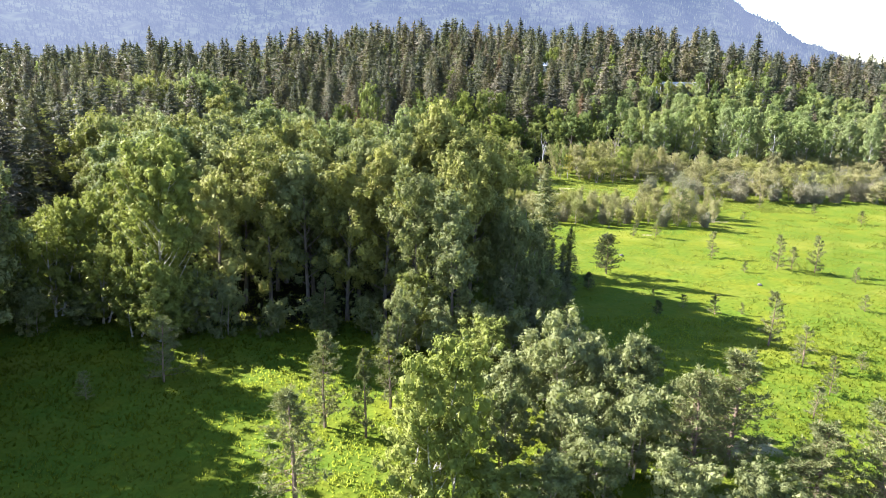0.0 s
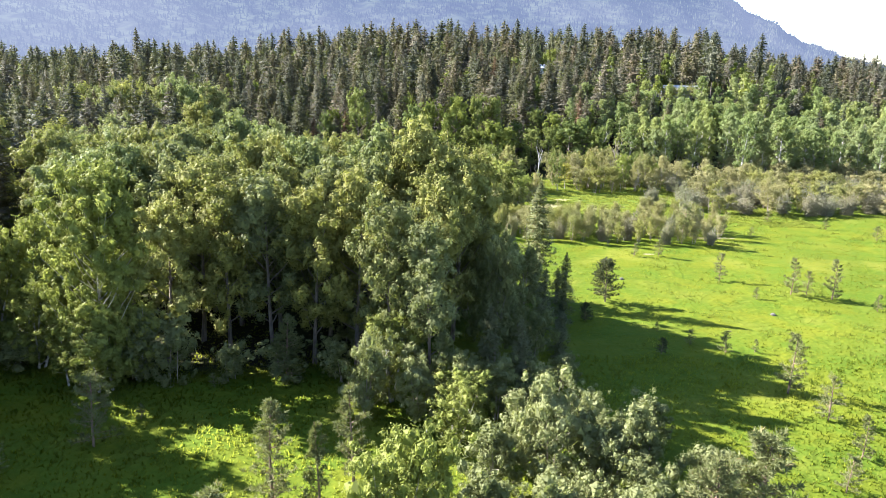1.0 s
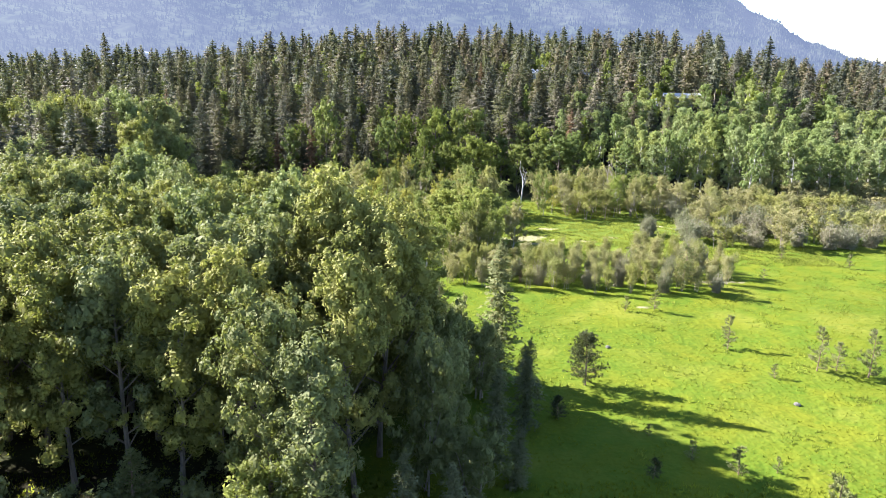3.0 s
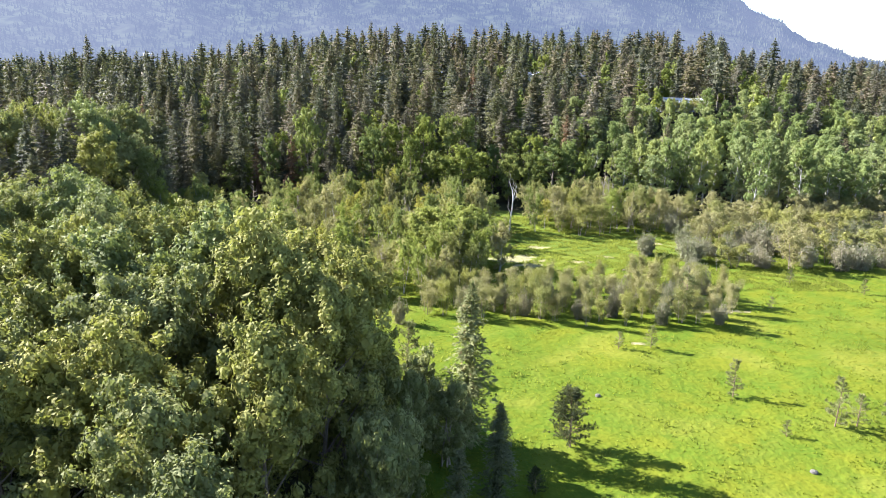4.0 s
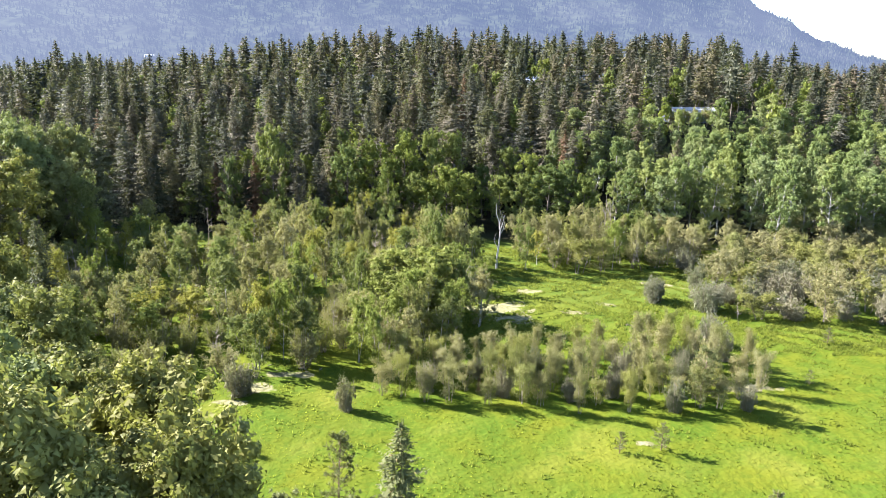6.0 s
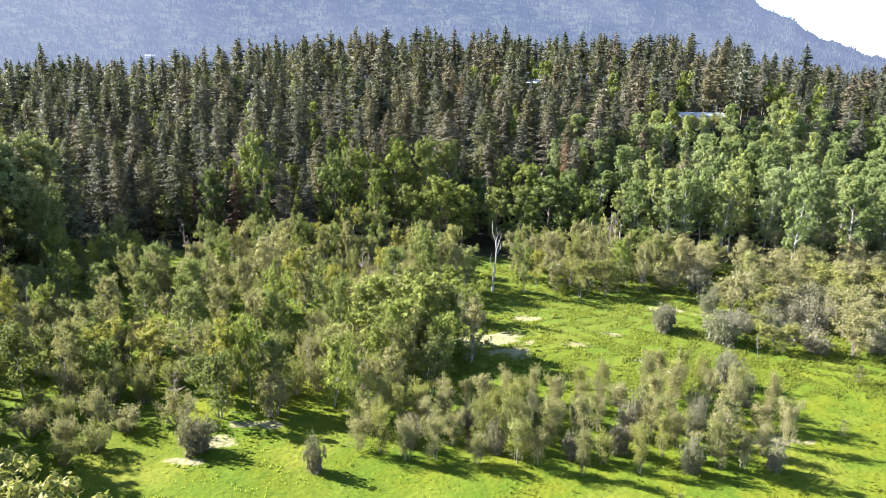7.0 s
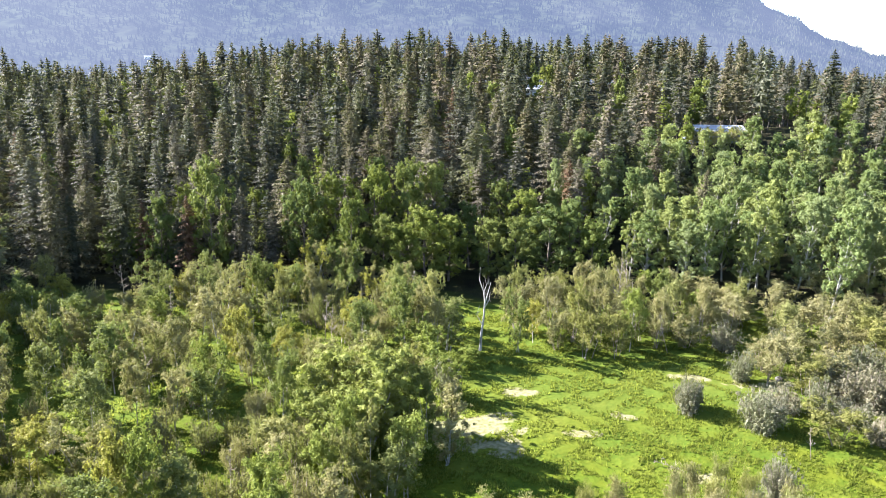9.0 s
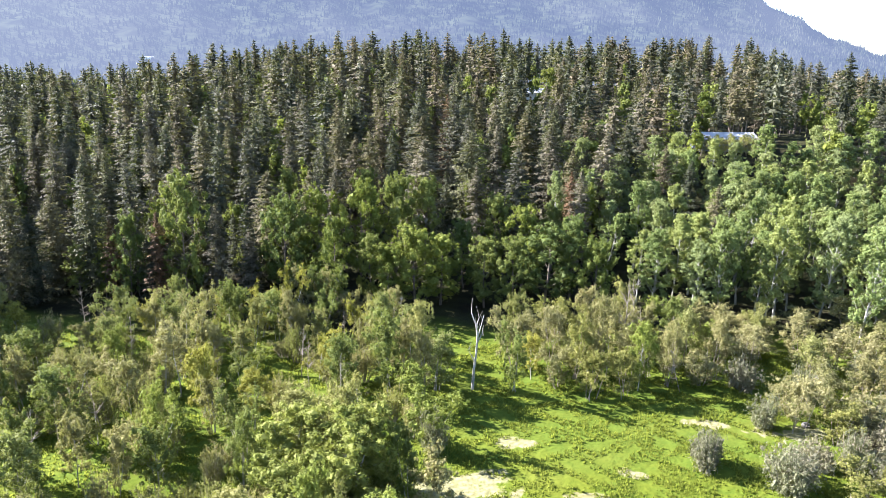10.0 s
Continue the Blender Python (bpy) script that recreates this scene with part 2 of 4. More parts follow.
# ---- kinds of plants: each returns bark and leaves ----
def broadleaf(seed, h, r, low, limbs, leaves, leaf, upright=0.9, top=0.55, trunk_r=None, stems=1, tuft=0.95, packed=0.3, tips=(0.5, 0.78, 1.0), stroke=0.0, fine=1, sprigs=0):
    rng = np.random.default_rng(seed)
    wood, green = Heap(), Heap()
    trunk_r = trunk_r or h * 0.013
    centres, sizes = [], []
    for s in range(stems):
        foot = np.array([0, 0, -0.3]) if stems == 1 else np.array([*rng.normal(0, r * 0.16, 2), -0.3])
        lean = rng.normal(0, 0.035 if stems == 1 else 0.13, 2)
        hh = h * (1 if s == 0 else rng.uniform(0.72, 0.98))
        z = np.linspace(0, 1, 7)
        path = np.stack([foot[0] + lean[0] * hh * z + 0.012 * h * np.sin(z * 5 + seed), foot[1] + lean[1] * hh * z + 0.012 * h * np.cos(z * 4 + seed), foot[2] + (hh * 0.95 + 0.3) * z], 1)
        wood.tube(path, trunk_r * (1 - 0.88 * z) * (1.25 - 0.25 * np.minimum(z * 8, 1)), 6 if stems == 1 else 4)
        for i in range(limbs // stems):
            u = (i + rng.uniform(0, 1)) / (limbs // stems)
            zz = low + (0.97 - low) * u
            root = np.array([np.interp(zz, z, path[:, k]) for k in range(3)])
            prof = max(0.12, math.sin(math.pi * (0.2 + 0.78 * u)) ** top * (1.12 - 0.25 * u))
            reach = r * prof * rng.uniform(0.65, 1.12) * (1 if stems == 1 else 0.7)
            a = i * 2.4 + rng.uniform(-0.5, 0.5) + s
            tip = root + np.array([math.cos(a) * reach, math.sin(a) * reach, reach * upright * rng.uniform(0.5, 1.3)])
            bend = (root + tip) / 2 + np.array([0, 0, -0.08 * reach])
            wood.tube([root, bend, tip], [trunk_r * 0.36 * (1 - 0.6 * u), trunk_r * 0.22 * (1 - 0.6 * u), trunk_r * 0.06], 4 if stems == 1 else 3)
            for k in tips:
                centres.append(root + (tip - root) * k + rng.normal(0, 0.12 * r, 3) * np.array([1, 1, 0.6]))
                sizes.append(tuft * (0.7 + 0.5 * rng.random()) * (0.75 if k < 0.6 else 1))
            for k in range(sprigs):
                push = unit(rng, 1)[0] * np.array([1, 1, 0.8]) + np.array([math.cos(a) * 0.35, math.sin(a) * 0.35, 0.5])
                centres.append(tip + push * tuft * rng.uniform(0.7, 1.25))
                sizes.append(tuft * rng.uniform(0.32, 0.6))
        for k in np.linspace(0.8, 1.0, 4):
            centres.append(np.array([np.interp(k, z, path[:, j]) for j in range(3)]) + rng.normal(0, 0.1, 3))
            sizes.append(tuft * (1.0 - 0.65 * (k - 0.8) / 0.2))
    centres, sizes = np.array(centres), np.array(sizes)
    pick = rng.choice(len(centres), leaves, p=sizes ** 2 / (sizes ** 2).sum())
    off = unit(rng, leaves) * (rng.random(leaves) ** 0.36)[:, None] * sizes[pick][:, None]
    off[:, 2] *= 1.15
    at = centres[pick] + off
    at[:, 2] = np.maximum(at[:, 2], 0.1)
    axis = np.stack([0 * at[:, 0], 0 * at[:, 1], np.full(leaves, (low + 0.25) * h)], 1)
    out = (at - axis) * np.array([1, 1, 0.35])
    out /= np.linalg.norm(out, axis=1, keepdims=True) + 0.01
    face = off / (sizes[pick][:, None] + 0.01) * 1.3 + out * 0.5 + np.array([0, 0, 0.2]) + unit(rng, leaves) * 0.28
    way = unit(rng, leaves) + np.array([0, 0, 0.7])
    way -= face * ((way * face).sum(1) / (face ** 2).sum(1))[:, None] * 0.75
    if stroke:
        way = unit(rng, leaves) * (1 - stroke) + off / (sizes[pick][:, None] + 0.01) * 0.4 + np.array([0, 0, stroke * 1.2])
    slim = 1 - 0.62 * stroke
    green.kites(at, way, leaf * rng.uniform(0.7, 1.35, leaves) / slim ** 0.6, leaf * rng.uniform(0.5, 0.85, leaves) * slim, rng, 0.15, face)
    if packed:
        green.knots(centres, sizes * packed, rng, fine)
    return wood, green


def far_leafy(seed, h, r, each=12):
    """A leafy tree for woods far off."""
    rng = np.random.default_rng(seed)
    wood, green = Heap(), Heap()
    wood.tube([(0, 0, -0.3), (0, 0, h * 0.6)], [0.2, 0.08], 4)
    u = rng.random(15)
    a, d = rng.uniform(0, 6.28, 15), r * np.sin(math.pi * (0.15 + 0.8 * u)) * 0.6
    c = np.stack([d * np.cos(a), d * np.sin(a), h * (0.3 + 0.66 * u)], 1)
    size = r * 0.42 * (1.15 - 0.5 * u)
    green.knots(c, size * 0.85, rng, 1)
    n = 15 * each
    off = unit(rng, n) * np.repeat(size, each)[:, None] * np.array([1, 1, 1.4])
    face = off + np.array([0, 0, 0.3]) + unit(rng, n) * 0.35
    green.kites(np.repeat(c, each, 0) + off, unit(rng, n) + np.array([0, 0, 0.6]), 0.62, 0.42, rng, 0.15, face)
    return wood, green


def conifer(seed, h, r, whorl=0.62, boughs=7, sprays=12, blade=0.66, low=0.07, slope=0.36, ragged=0.22, droop=0.28, body=0.3):
    """A needle tree: whorls of drooping boughs, each a flat row of sprays, round a tapering crown."""
    rng = np.random.default_rng(seed)
    wood, green = Heap(), Heap()
    z = np.linspace(0, 1, 5)
    bend = np.stack([0.01 * h * np.sin(z * 3 + seed), 0.008 * h * np.cos(z * 3), -0.3 + (h + 0.1) * z], 1)
    wood.tube(bend, h * 0.008 * (1 - 0.97 * z) + 0.006, 5)
    levels, zz = [], low * h
    while zz < 0.975 * h:
        levels.append(zz)
        zz += whorl * (1.05 - 0.5 * zz / h) * rng.uniform(0.75, 1.25)
    u = np.repeat(np.array(levels) / h, boughs)
    u = np.clip(u + rng.normal(0, 0.006, len(u)), low, 0.985)
    n = len(u)
    a = rng.uniform(0, 2 * math.pi, n)
    lobe = 1 + ragged * (0.5 * np.sin(a * 2 + u * 13 + seed) + 0.5 * np.sin(a * 3 - u * 23 + seed * 3)) + rng.normal(0, ragged * 0.6, n)
    girth = lambda w: r * (1 - np.exp(-slope * h * (1 - w) / r)) * (0.7 + 0.3 * np.minimum(1, (w - low) * 9))
    reach = (girth(u) + 0.06) * np.clip(lobe, 0.35, 1.6)
    ring = np.stack([np.cos(a), np.sin(a), 0 * a], 1)
    turn = np.stack([-np.sin(a), np.cos(a), 0 * a], 1)
    up = np.array([0, 0, 1.0])
    mid = np.stack([np.interp(u, z, bend[:, 0]), np.interp(u, z, bend[:, 1]), u * h], 1)
    sag = droop * (1.3 - 1.5 * u)
    for k in range(sprays):
        s = 0.3 + 0.7 * (k + rng.random(n)) / sprays
        side = np.where(rng.random(n) < 0.5, -1.0, 1.0) * rng.uniform(0.2, 1.0, n) * (1.15 - 0.7 * s)
        at = mid + ring * (reach * s)[:, None] + turn * (side * reach * 0.26)[:, None] + up * (reach * (-sag * s + 0.2 * s * s * droop))[:, None] + rng.normal(0, 0.07, (n, 3))
        way = ring * 0.75 + turn * side[:, None] * 0.8 - up * (0.12 + 0.5 * np.clip(sag, 0, 1))[:, None] + rng.normal(0, 0.3, (n, 3))
        size = blade * rng.uniform(0.7, 1.35, n) * (0.3 + 0.75 * np.minimum(1, reach / 2.2))
        face = up * 0.6 + ring * 0.8 + rng.normal(0, 0.17, (n, 3))
        green.kites(at - way * (size * 0.45)[:, None], way, size, size * rng.uniform(0.3, 0.5, n), rng, 0.15, face)
    k = np.linspace(low + 0.02, 0.94, 16)
    green.knots(np.stack([np.interp(k, z, bend[:, 0]), np.interp(k, z, bend[:, 1]), k * h], 1), body * girth(k) + 0.05, rng, 1)
    tip = np.tile([[bend[-1, 0], bend[-1, 1], h * 0.955]], (5, 1))
    green.kites(tip, np.array([[0, 0, 1], [0.25, 0, 1], [-0.2, 0.2, 1], [0, -0.25, 1], [-0.2, -0.1, 1]]), h * 0.05, 0.14, rng)
    return wood, green


def young_pine(seed, h, r, step=0.5, open_share=0.25, cone=0.0):
    rng = np.random.default_rng(seed)
    wood, green = Heap(), Heap()
    z = np.linspace(0, 1, 5)
    wood.tube(np.stack([0.02 * h * np.sin(z * 3 + seed), 0.02 * h * np.cos(z * 2 + seed), -0.2 + (h + 0.15) * z], 1), h * 0.016 * (1 - 0.9 * z) + 0.01, 6)
    at, way, size = [], [], []
    for zz in np.arange(0.1 * h, h * 0.96, step):
        u = zz / h
        reach = 1.2 * r * (1 - u) ** (0.55 + 0.5 * cone) * (0.55 + 0.45 * min(1, u * 4)) + 0.06
        for b in range(5):
            if rng.random() < open_share:
                continue
            a = rng.uniform(0, 2 * math.pi)
            ln = reach * rng.uniform(0.6, 1.15)
            root = np.array([0, 0, zz])
            tip = root + np.array([math.cos(a) * ln, math.sin(a) * ln, ln * (0.15 + 0.55 * u)])
            wood.tube([root, tip], [0.018 + 0.006 * (1 - u) * h * 0.3, 0.008], 3)
            for k in (0.35, 0.6, 0.82, 1.0):
                c = root + (tip - root) * k + rng.normal(0, 0.06, 3)
                for q in range(19):
                    at.append(c + rng.normal(0, 0.05, 3))
                    way.append(unit(rng, 1)[0] + np.array([math.cos(a) * 0.5, math.sin(a) * 0.5, 0.7]))
                    size.append(rng.uniform(0.17, 0.32) * (0.6 + 0.08 * h))
    for q in range(14):
        at.append(np.array([0, 0, h * 0.96]))
        way.append(unit(rng, 1)[0] + np.array([0, 0, 1.0]))
        size.append(0.35)
    size = np.array(size)
    green.kites(at, way, size, size * 0.13 + 0.015, rng, 0.1)
    return wood, green


def shrub(seed, h, r, stems, leaves, leaf, bare=0.3):
    rng = np.random.default_rng(seed)
    wood, green = Heap(), Heap()
    pts, rad = [], []
    for s in range(stems):
        a = rng.uniform(0, 2 * math.pi)
        out = r * math.sqrt(rng.random())
        hh = h * rng.uniform(0.65, 1.0) * (1 - 0.35 * (out / r) ** 2)
        foot = np.array([math.cos(a) * out * 0.3, math.sin(a) * out * 0.3, -0.15])
        tip = np.array([math.cos(a) * out, math.sin(a) * out, hh])
        mid = (foot + tip) / 2 + np.array([*rng.normal(0, 0.12, 2), 0.08 * hh])
        wood.tube([foot, mid, tip], [0.035 + 0.004 * h, 0.025, 0.008], 3)
        for k in range(5):
            u = bare + (1 - bare) * (k + rng.random()) / 5
            p = foot + (mid - foot) * 2 * u if u < 0.5 else mid + (tip - mid) * (2 * u - 1)
            p = p + rng.normal(0, 0.14 * r, 3) * np.array([1, 1, 0.5])
            pts.append(p)
            rad.append(r * rng.uniform(0.2, 0.36) * (1.15 - 0.45 * u))
    pts, rad = np.array(pts), np.array(rad)
    green.knots(pts, rad * 0.36, rng, 1)
    pick = rng.choice(len(pts), leaves, p=rad ** 2 / (rad ** 2).sum())
    off = unit(rng, leaves) * (rng.random(leaves) ** 0.5)[:, None] * rad[pick][:, None]
    off[:, 2] *= 1.5
    at = pts[pick] + off
    at[:, 2] = np.maximum(at[:, 2], 0.08)
    green.kites(at, unit(rng, leaves) * 0.6 + off / (rad[pick][:, None] + 0.01) * 0.6 + np.array([0, 0, 0.45]), leaf * rng.uniform(1.0, 2.0, leaves), leaf * rng.uniform(0.25, 0.5, leaves), rng)
    return wood, green


def bare_tree(seed, h, limbs, lean=0.05, reach=0.3, thick=0.008):
    rng = np.random.default_rng(seed)
    wood = Heap()
    z = np.linspace(0, 1, 7)
    path = np.stack([lean * h * z + 0.02 * h * np.sin(5 * z), 0.02 * h * np.sin(4 * z + 1), -0.3 + (h + 0.3) * z], 1)
    wood.tube(path, h * thick * (1 - 0.85 * z) + 0.01, 6)
    for i in range(limbs):
        u = rng.uniform(0.35, 0.97)
        root = np.array([np.interp(u, z, path[:, k]) for k in range(3)])
        a, ln = rng.uniform(0, 6.28), h * reach * rng.uniform(0.35, 1.0) * (1.15 - u)
        tip = root + np.array([math.cos(a) * ln, math.sin(a) * ln, ln * rng.uniform(0.3, 1.1)])
        mid = (root + tip) / 2 + rng.normal(0, 0.1 * ln, 3)
        wood.tube([root, mid, tip], [0.04 + 0.002 * h, 0.03, 0.008], 4)
        for k in range(2):
            wood.tube([mid, mid + rng.normal(0, 0.3 * ln, 3) + np.array([0, 0, 0.25 * ln])], [0.02, 0.006], 3)
    return wood


def forked_snag(seed):
    """A bleached trunk that forks into a long crooked spike and a short bare limb."""
    rng = np.random.default_rng(seed)
    wood = Heap()
    wood.tube([(0, 0, -0.3), (0.1, 0, 2), (0.45, 0.1, 4.2), (0.5, 0, 6.0)], [0.2, 0.16, 0.13, 0.11], 8)
    spikes = [[(0.5, 0, 6.0), (0.3, 0.1, 7.2), (-0.35, 0, 8.6), (-0.3, 0, 10.2)], [(0.5, 0, 5.8), (0.9, 0, 7.0), (1.3, 0.1, 8.2)], [(0.45, 0, 5.2), (1.0, -0.2, 6.2), (1.1, -0.3, 7.2)],
              [(0.35, 0.1, 7.1), (0.7, 0.1, 8.0)], [(0.2, 0, 3.2), (-0.5, 0.2, 4.3)]]
    for k, s in enumerate(spikes):
        wood.tube(s, list(np.linspace(0.09 if k else 0.12, 0.02, len(s))), 5)
        for q in range(3):
            p = np.array(s[1]) + rng.normal(0, 0.1, 3)
            wood.tube([p, p + rng.normal(0, 0.45, 3) + np.array([0, 0, 0.4])], [0.03, 0.01], 3)
    return wood


# ---- planting ----
KINDS, SPOTS = {}, {}


def kind(key, name, label, category, group, makers, bark, leaf, crown_label=""):
    """Builds the patterns of a kind of plant: thing > trunk, crown."""
    for wood, green in makers:
        root = tagged(new(name), label, category, group)
        part("trunk", wood, bark, root)
        if green is not None:
            part("crown", green, leaf, root, crown_label)
        KINDS.setdefault(key, []).append(root)
        SPOTS.setdefault(key, []).append([])


def plant(key, x, y, size=1.0, tall=None, which=None, spin=None, lean=(0, 0)):
    n = len(KINDS[key])
    which = random.randrange(n) if which is None else which % n
    spin = random.uniform(0, 360) if spin is None else spin
    m = pose(x, y, height_at(x, y), lean[0], lean[1], spin) @ Matrix.Diagonal((size, size, size if tall is None else tall, 1))
    SPOTS[key][which].append(m)


def set_out():
    """Puts the plants at their spots: copies first, the pattern itself last."""
    for key, roots in KINDS.items():
        for root, spots in zip(roots, SPOTS[key]):
            if not spots:
                for o in (*root.children_recursive, root):
                    bpy.data.objects.remove(o)
                continue
            for m in spots[1:]:
                copy_thing(root, m)
            root.matrix_basis = spots[0]


def inside(poly, x, y):
    hit = False
    for (ax, ay), (bx, by) in zip(poly, poly[1:] + poly[:1]):
        if (ay > y) != (by > y) and x < ax + (y - ay) * (bx - ax) / (by - ay):
            hit = not hit
    return hit


TAKEN = []


def scatter(poly, gap, most, seed, keep=None):
    """Spots in a patch of land, no two nearer than the gap, and off the places that are taken."""
    rng = random.Random(seed)
    xs, ys = [p[0] for p in poly], [p[1] for p in poly]
    spots = []
    for _ in range(most * 30):
        x, y = rng.uniform(min(xs), max(xs)), rng.uniform(min(ys), max(ys))
        if not inside(poly, x, y) or (keep and not keep(x, y)):
            continue
        if any((x - a) ** 2 + (y - b) ** 2 < gap * gap for a, b in spots) or any((x - a) ** 2 + (y - b) ** 2 < g * g for a, b, g in TAKEN):
            continue
        spots.append((x, y))
        if len(spots) >= most:
            break
    return spots


kind("cottonwood", "cottonwood_tree", "tall cottonwood with grey-green leaves in a dense grove", "tree", "cottonwoods of the grove",
     [broadleaf(s, 18.0, r, 0.16, n, 11000, 0.25, 1.15, top=0.7, tuft=1.15, packed=0.62, tips=(0.5, 0.95), fine=1, sprigs=5) for s, r, n in ((11, 3.3, 24), (12, 3.0, 22), (13, 3.6, 25), (14, 2.8, 22), (17, 3.3, 21))], BARK, LEAF_COTTON)
kind("sidewood", "cottonwood_tree", "tall cottonwood with grey-green leaves beside the meadow", "tree", "cottonwoods of the grove",
     [broadleaf(s, 18.0, 3.4, 0.12, 26, 6000, 0.32, 1.0, tuft=1.3, packed=0.6, tips=(0.5, 0.95), fine=1, sprigs=4) for s in (15, 16, 18)], BARK, LEAF_COTTON)
kind("silverwood", "cottonwood_tree", "slender cottonwood with pale silvery leaves at the grove's edge", "tree", "cottonwoods of the grove",
     [broadleaf(19, 16.0, 1.9, 0.04, 30, 12000, 0.2, 1.1, top=0.6, tuft=0.85, packed=0.6, tips=(0.5, 0.95), fine=1, sprigs=4)], BARK, LEAF_ALDER)
kind("shade", "understory_shrub", "dark green leafy shrub in the shade of the grove", "shrub", "shrubs under the grove",
     [broadleaf(s, 5.0, 1.7, 0.04, 22, 2600, 0.2, 0.8, trunk_r=0.05, stems=3, tuft=0.7, packed=0.5, tips=(0.5, 1.0), sprigs=2) for s in (201, 202)], TWIG, LEAF_ALDER)
kind("aspen", "aspen_tree", "slender aspen with pale trunk and light leaves at forest edge", "tree", "aspens at the forest edge",
     [broadleaf(s, 15.0, 1.7, 0.16, 32, 6000, 0.2, 1.4, top=0.8, trunk_r=0.14, tuft=0.58, packed=0.58, tips=(0.5, 0.95), fine=1, sprigs=3) for s in (21, 22, 23, 26)], BARK_PALE, LEAF_ASPEN)
kind("aspenback", "aspen_tree", "slender aspen with pale trunk and light leaves at forest edge", "tree", "aspens at the forest edge",
     [broadleaf(s, 15.0, 1.7, 0.2, 28, 3600, 0.24, 1.4, top=0.8, trunk_r=0.14, tuft=0.6, packed=0.58, tips=(0.5, 0.95), fine=1, sprigs=3) for s in (24, 25)], BARK_PALE, LEAF_ASPEN)
kind("birch", "birch_tree", "young birch with thin pale stems and yellow-green leaves among shrubs", "tree", "birches of the wet meadow",
     [broadleaf(s, 8.0, r, low, 24, 3600, 0.18, 1.1, trunk_r=0.07, stems=st, tuft=0.6, packed=0.48, tips=(0.5, 0.95), sprigs=3) for s, r, low, st in ((31, 1.8, 0.14, 2), (32, 2.1, 0.06, 3), (33, 1.6, 0.18, 1), (34, 2.0, 0.08, 3))], BARK_PALE, LEAF_BIRCH)
kind("broad", "broadleaf_tree", "rounded broadleaf tree with bright green crown below the terrace", "tree", "broadleaf trees below the terrace",
     [broadleaf(s, 15.0, r, 0.06, 26, 5200, 0.25, 0.9, tuft=1.0, packed=0.62, tips=(0.5, 0.92), fine=1, sprigs=4) for s, r in ((41, 2.7), (42, 3.1), (43, 2.5), (44, 3.3))], BARK, LEAF_BROAD)
kind("spruce", "spruce_tree", "tall dark green spruce with drooping boughs on the wooded terrace", "tree", "conifers of the terrace",
     [conifer(51, 25, 6.4, boughs=8, slope=0.44), conifer(52, 25, 5.4, slope=0.38), conifer(53, 25, 7.0, boughs=8, slope=0.52, ragged=0.3), conifer(54, 25, 4.4, boughs=6, low=0.2, slope=0.42, ragged=0.4), conifer(55, 25, 5.8, slope=0.42, droop=0.42), conifer(56, 25, 4.0, boughs=6, low=0.12, slope=0.36, ragged=0.35)], BARK, NEEDLE)
kind("fir", "fir_tree", "dark young fir with dense boughs beside the grove", "tree", "firs beside the grove",
     [conifer(61, 10, 2.4, 0.34, 8, 13, 0.4), conifer(62, 10, 2.0, 0.36, 8, 13, 0.4)], BARK, NEEDLE_FIR)
kind("rust", "dying_spruce_tree", "dying spruce with rust-brown needles among green conifers", "tree", "conifers of the terrace",
     [conifer(71, 22, 3.0, boughs=6, ragged=0.4)], BARK, NEEDLE_RUST)
kind("pine", "young_pine_tree", "small open pine with grey-green needle tufts standing in meadow grass", "tree", "young pines in the meadow",
     [young_pine(81, 5.0, 1.35), young_pine(82, 5.0, 1.15), young_pine(83, 5.0, 1.5, 0.42, 0.15)], BARK_RED, NEEDLE_PINE)
kind("darkpine", "young_pine_tree", "small dark dense pine standing alone in the bright meadow", "tree", "young pines in the meadow",
     [young_pine(85, 5.4, 1.9, 0.2, 0.03)], BARK_RED, NEEDLE_DARK)
kind("willow", "willow_shrub", "olive green willow shrub with many thin stems in wet grass", "shrub", "willow shrubs of the wet meadow",
     [shrub(s, 4.2, 1.6, 16, 2400, 0.15) for s in (91, 92, 93)], TWIG, LEAF_WILLOW)
kind("grey", "grey_willow_shrub", "silvery grey willow shrub with bare twigs along the meadow edge", "shrub", "grey willows at the meadow edge",
     [shrub(s, 3.2, 1.9, 26, 3200, 0.13, 0.12) for s in (95, 96, 97)], TWIG, LEAF_GREY)
kind("dead", "dead_tree", "bare grey dead tree with thin broken branches among shrubs", "dead tree", "dead trees of the wet meadow",
     [(bare_tree(101, 7, 18), None), (bare_tree(102, 7, 14, 0.12), None)], TWIG, None)
kind("pole", "dead_tree", "tall leaning pale dead trunk without crown among birches", "dead tree", "dead trees of the wet meadow",
     [(bare_tree(103, 8, 5, 0.04, 0.2, 0.012), None)], DEADWOOD, None)
kind("snag", "dead_tree", "bleached bare snag with forked top standing at the clearing", "dead tree", "dead trees of the wet meadow",
     [(forked_snag(105), None)], DEADWOOD, None)
kind("alder", "alder_shrub", "dense grey-green alder thicket with several stems in meadow grass", "shrub", "alder thicket in the meadow",
     [broadleaf(s, 7.0, 2.3, 0.06, 36, 8000, 0.125, 0.9, trunk_r=0.08, stems=3, tuft=0.66, packed=0.6, tips=(0.5, 1.0), fine=1, sprigs=2) for s in (111, 112, 113)], TWIG, LEAF_ALDER)
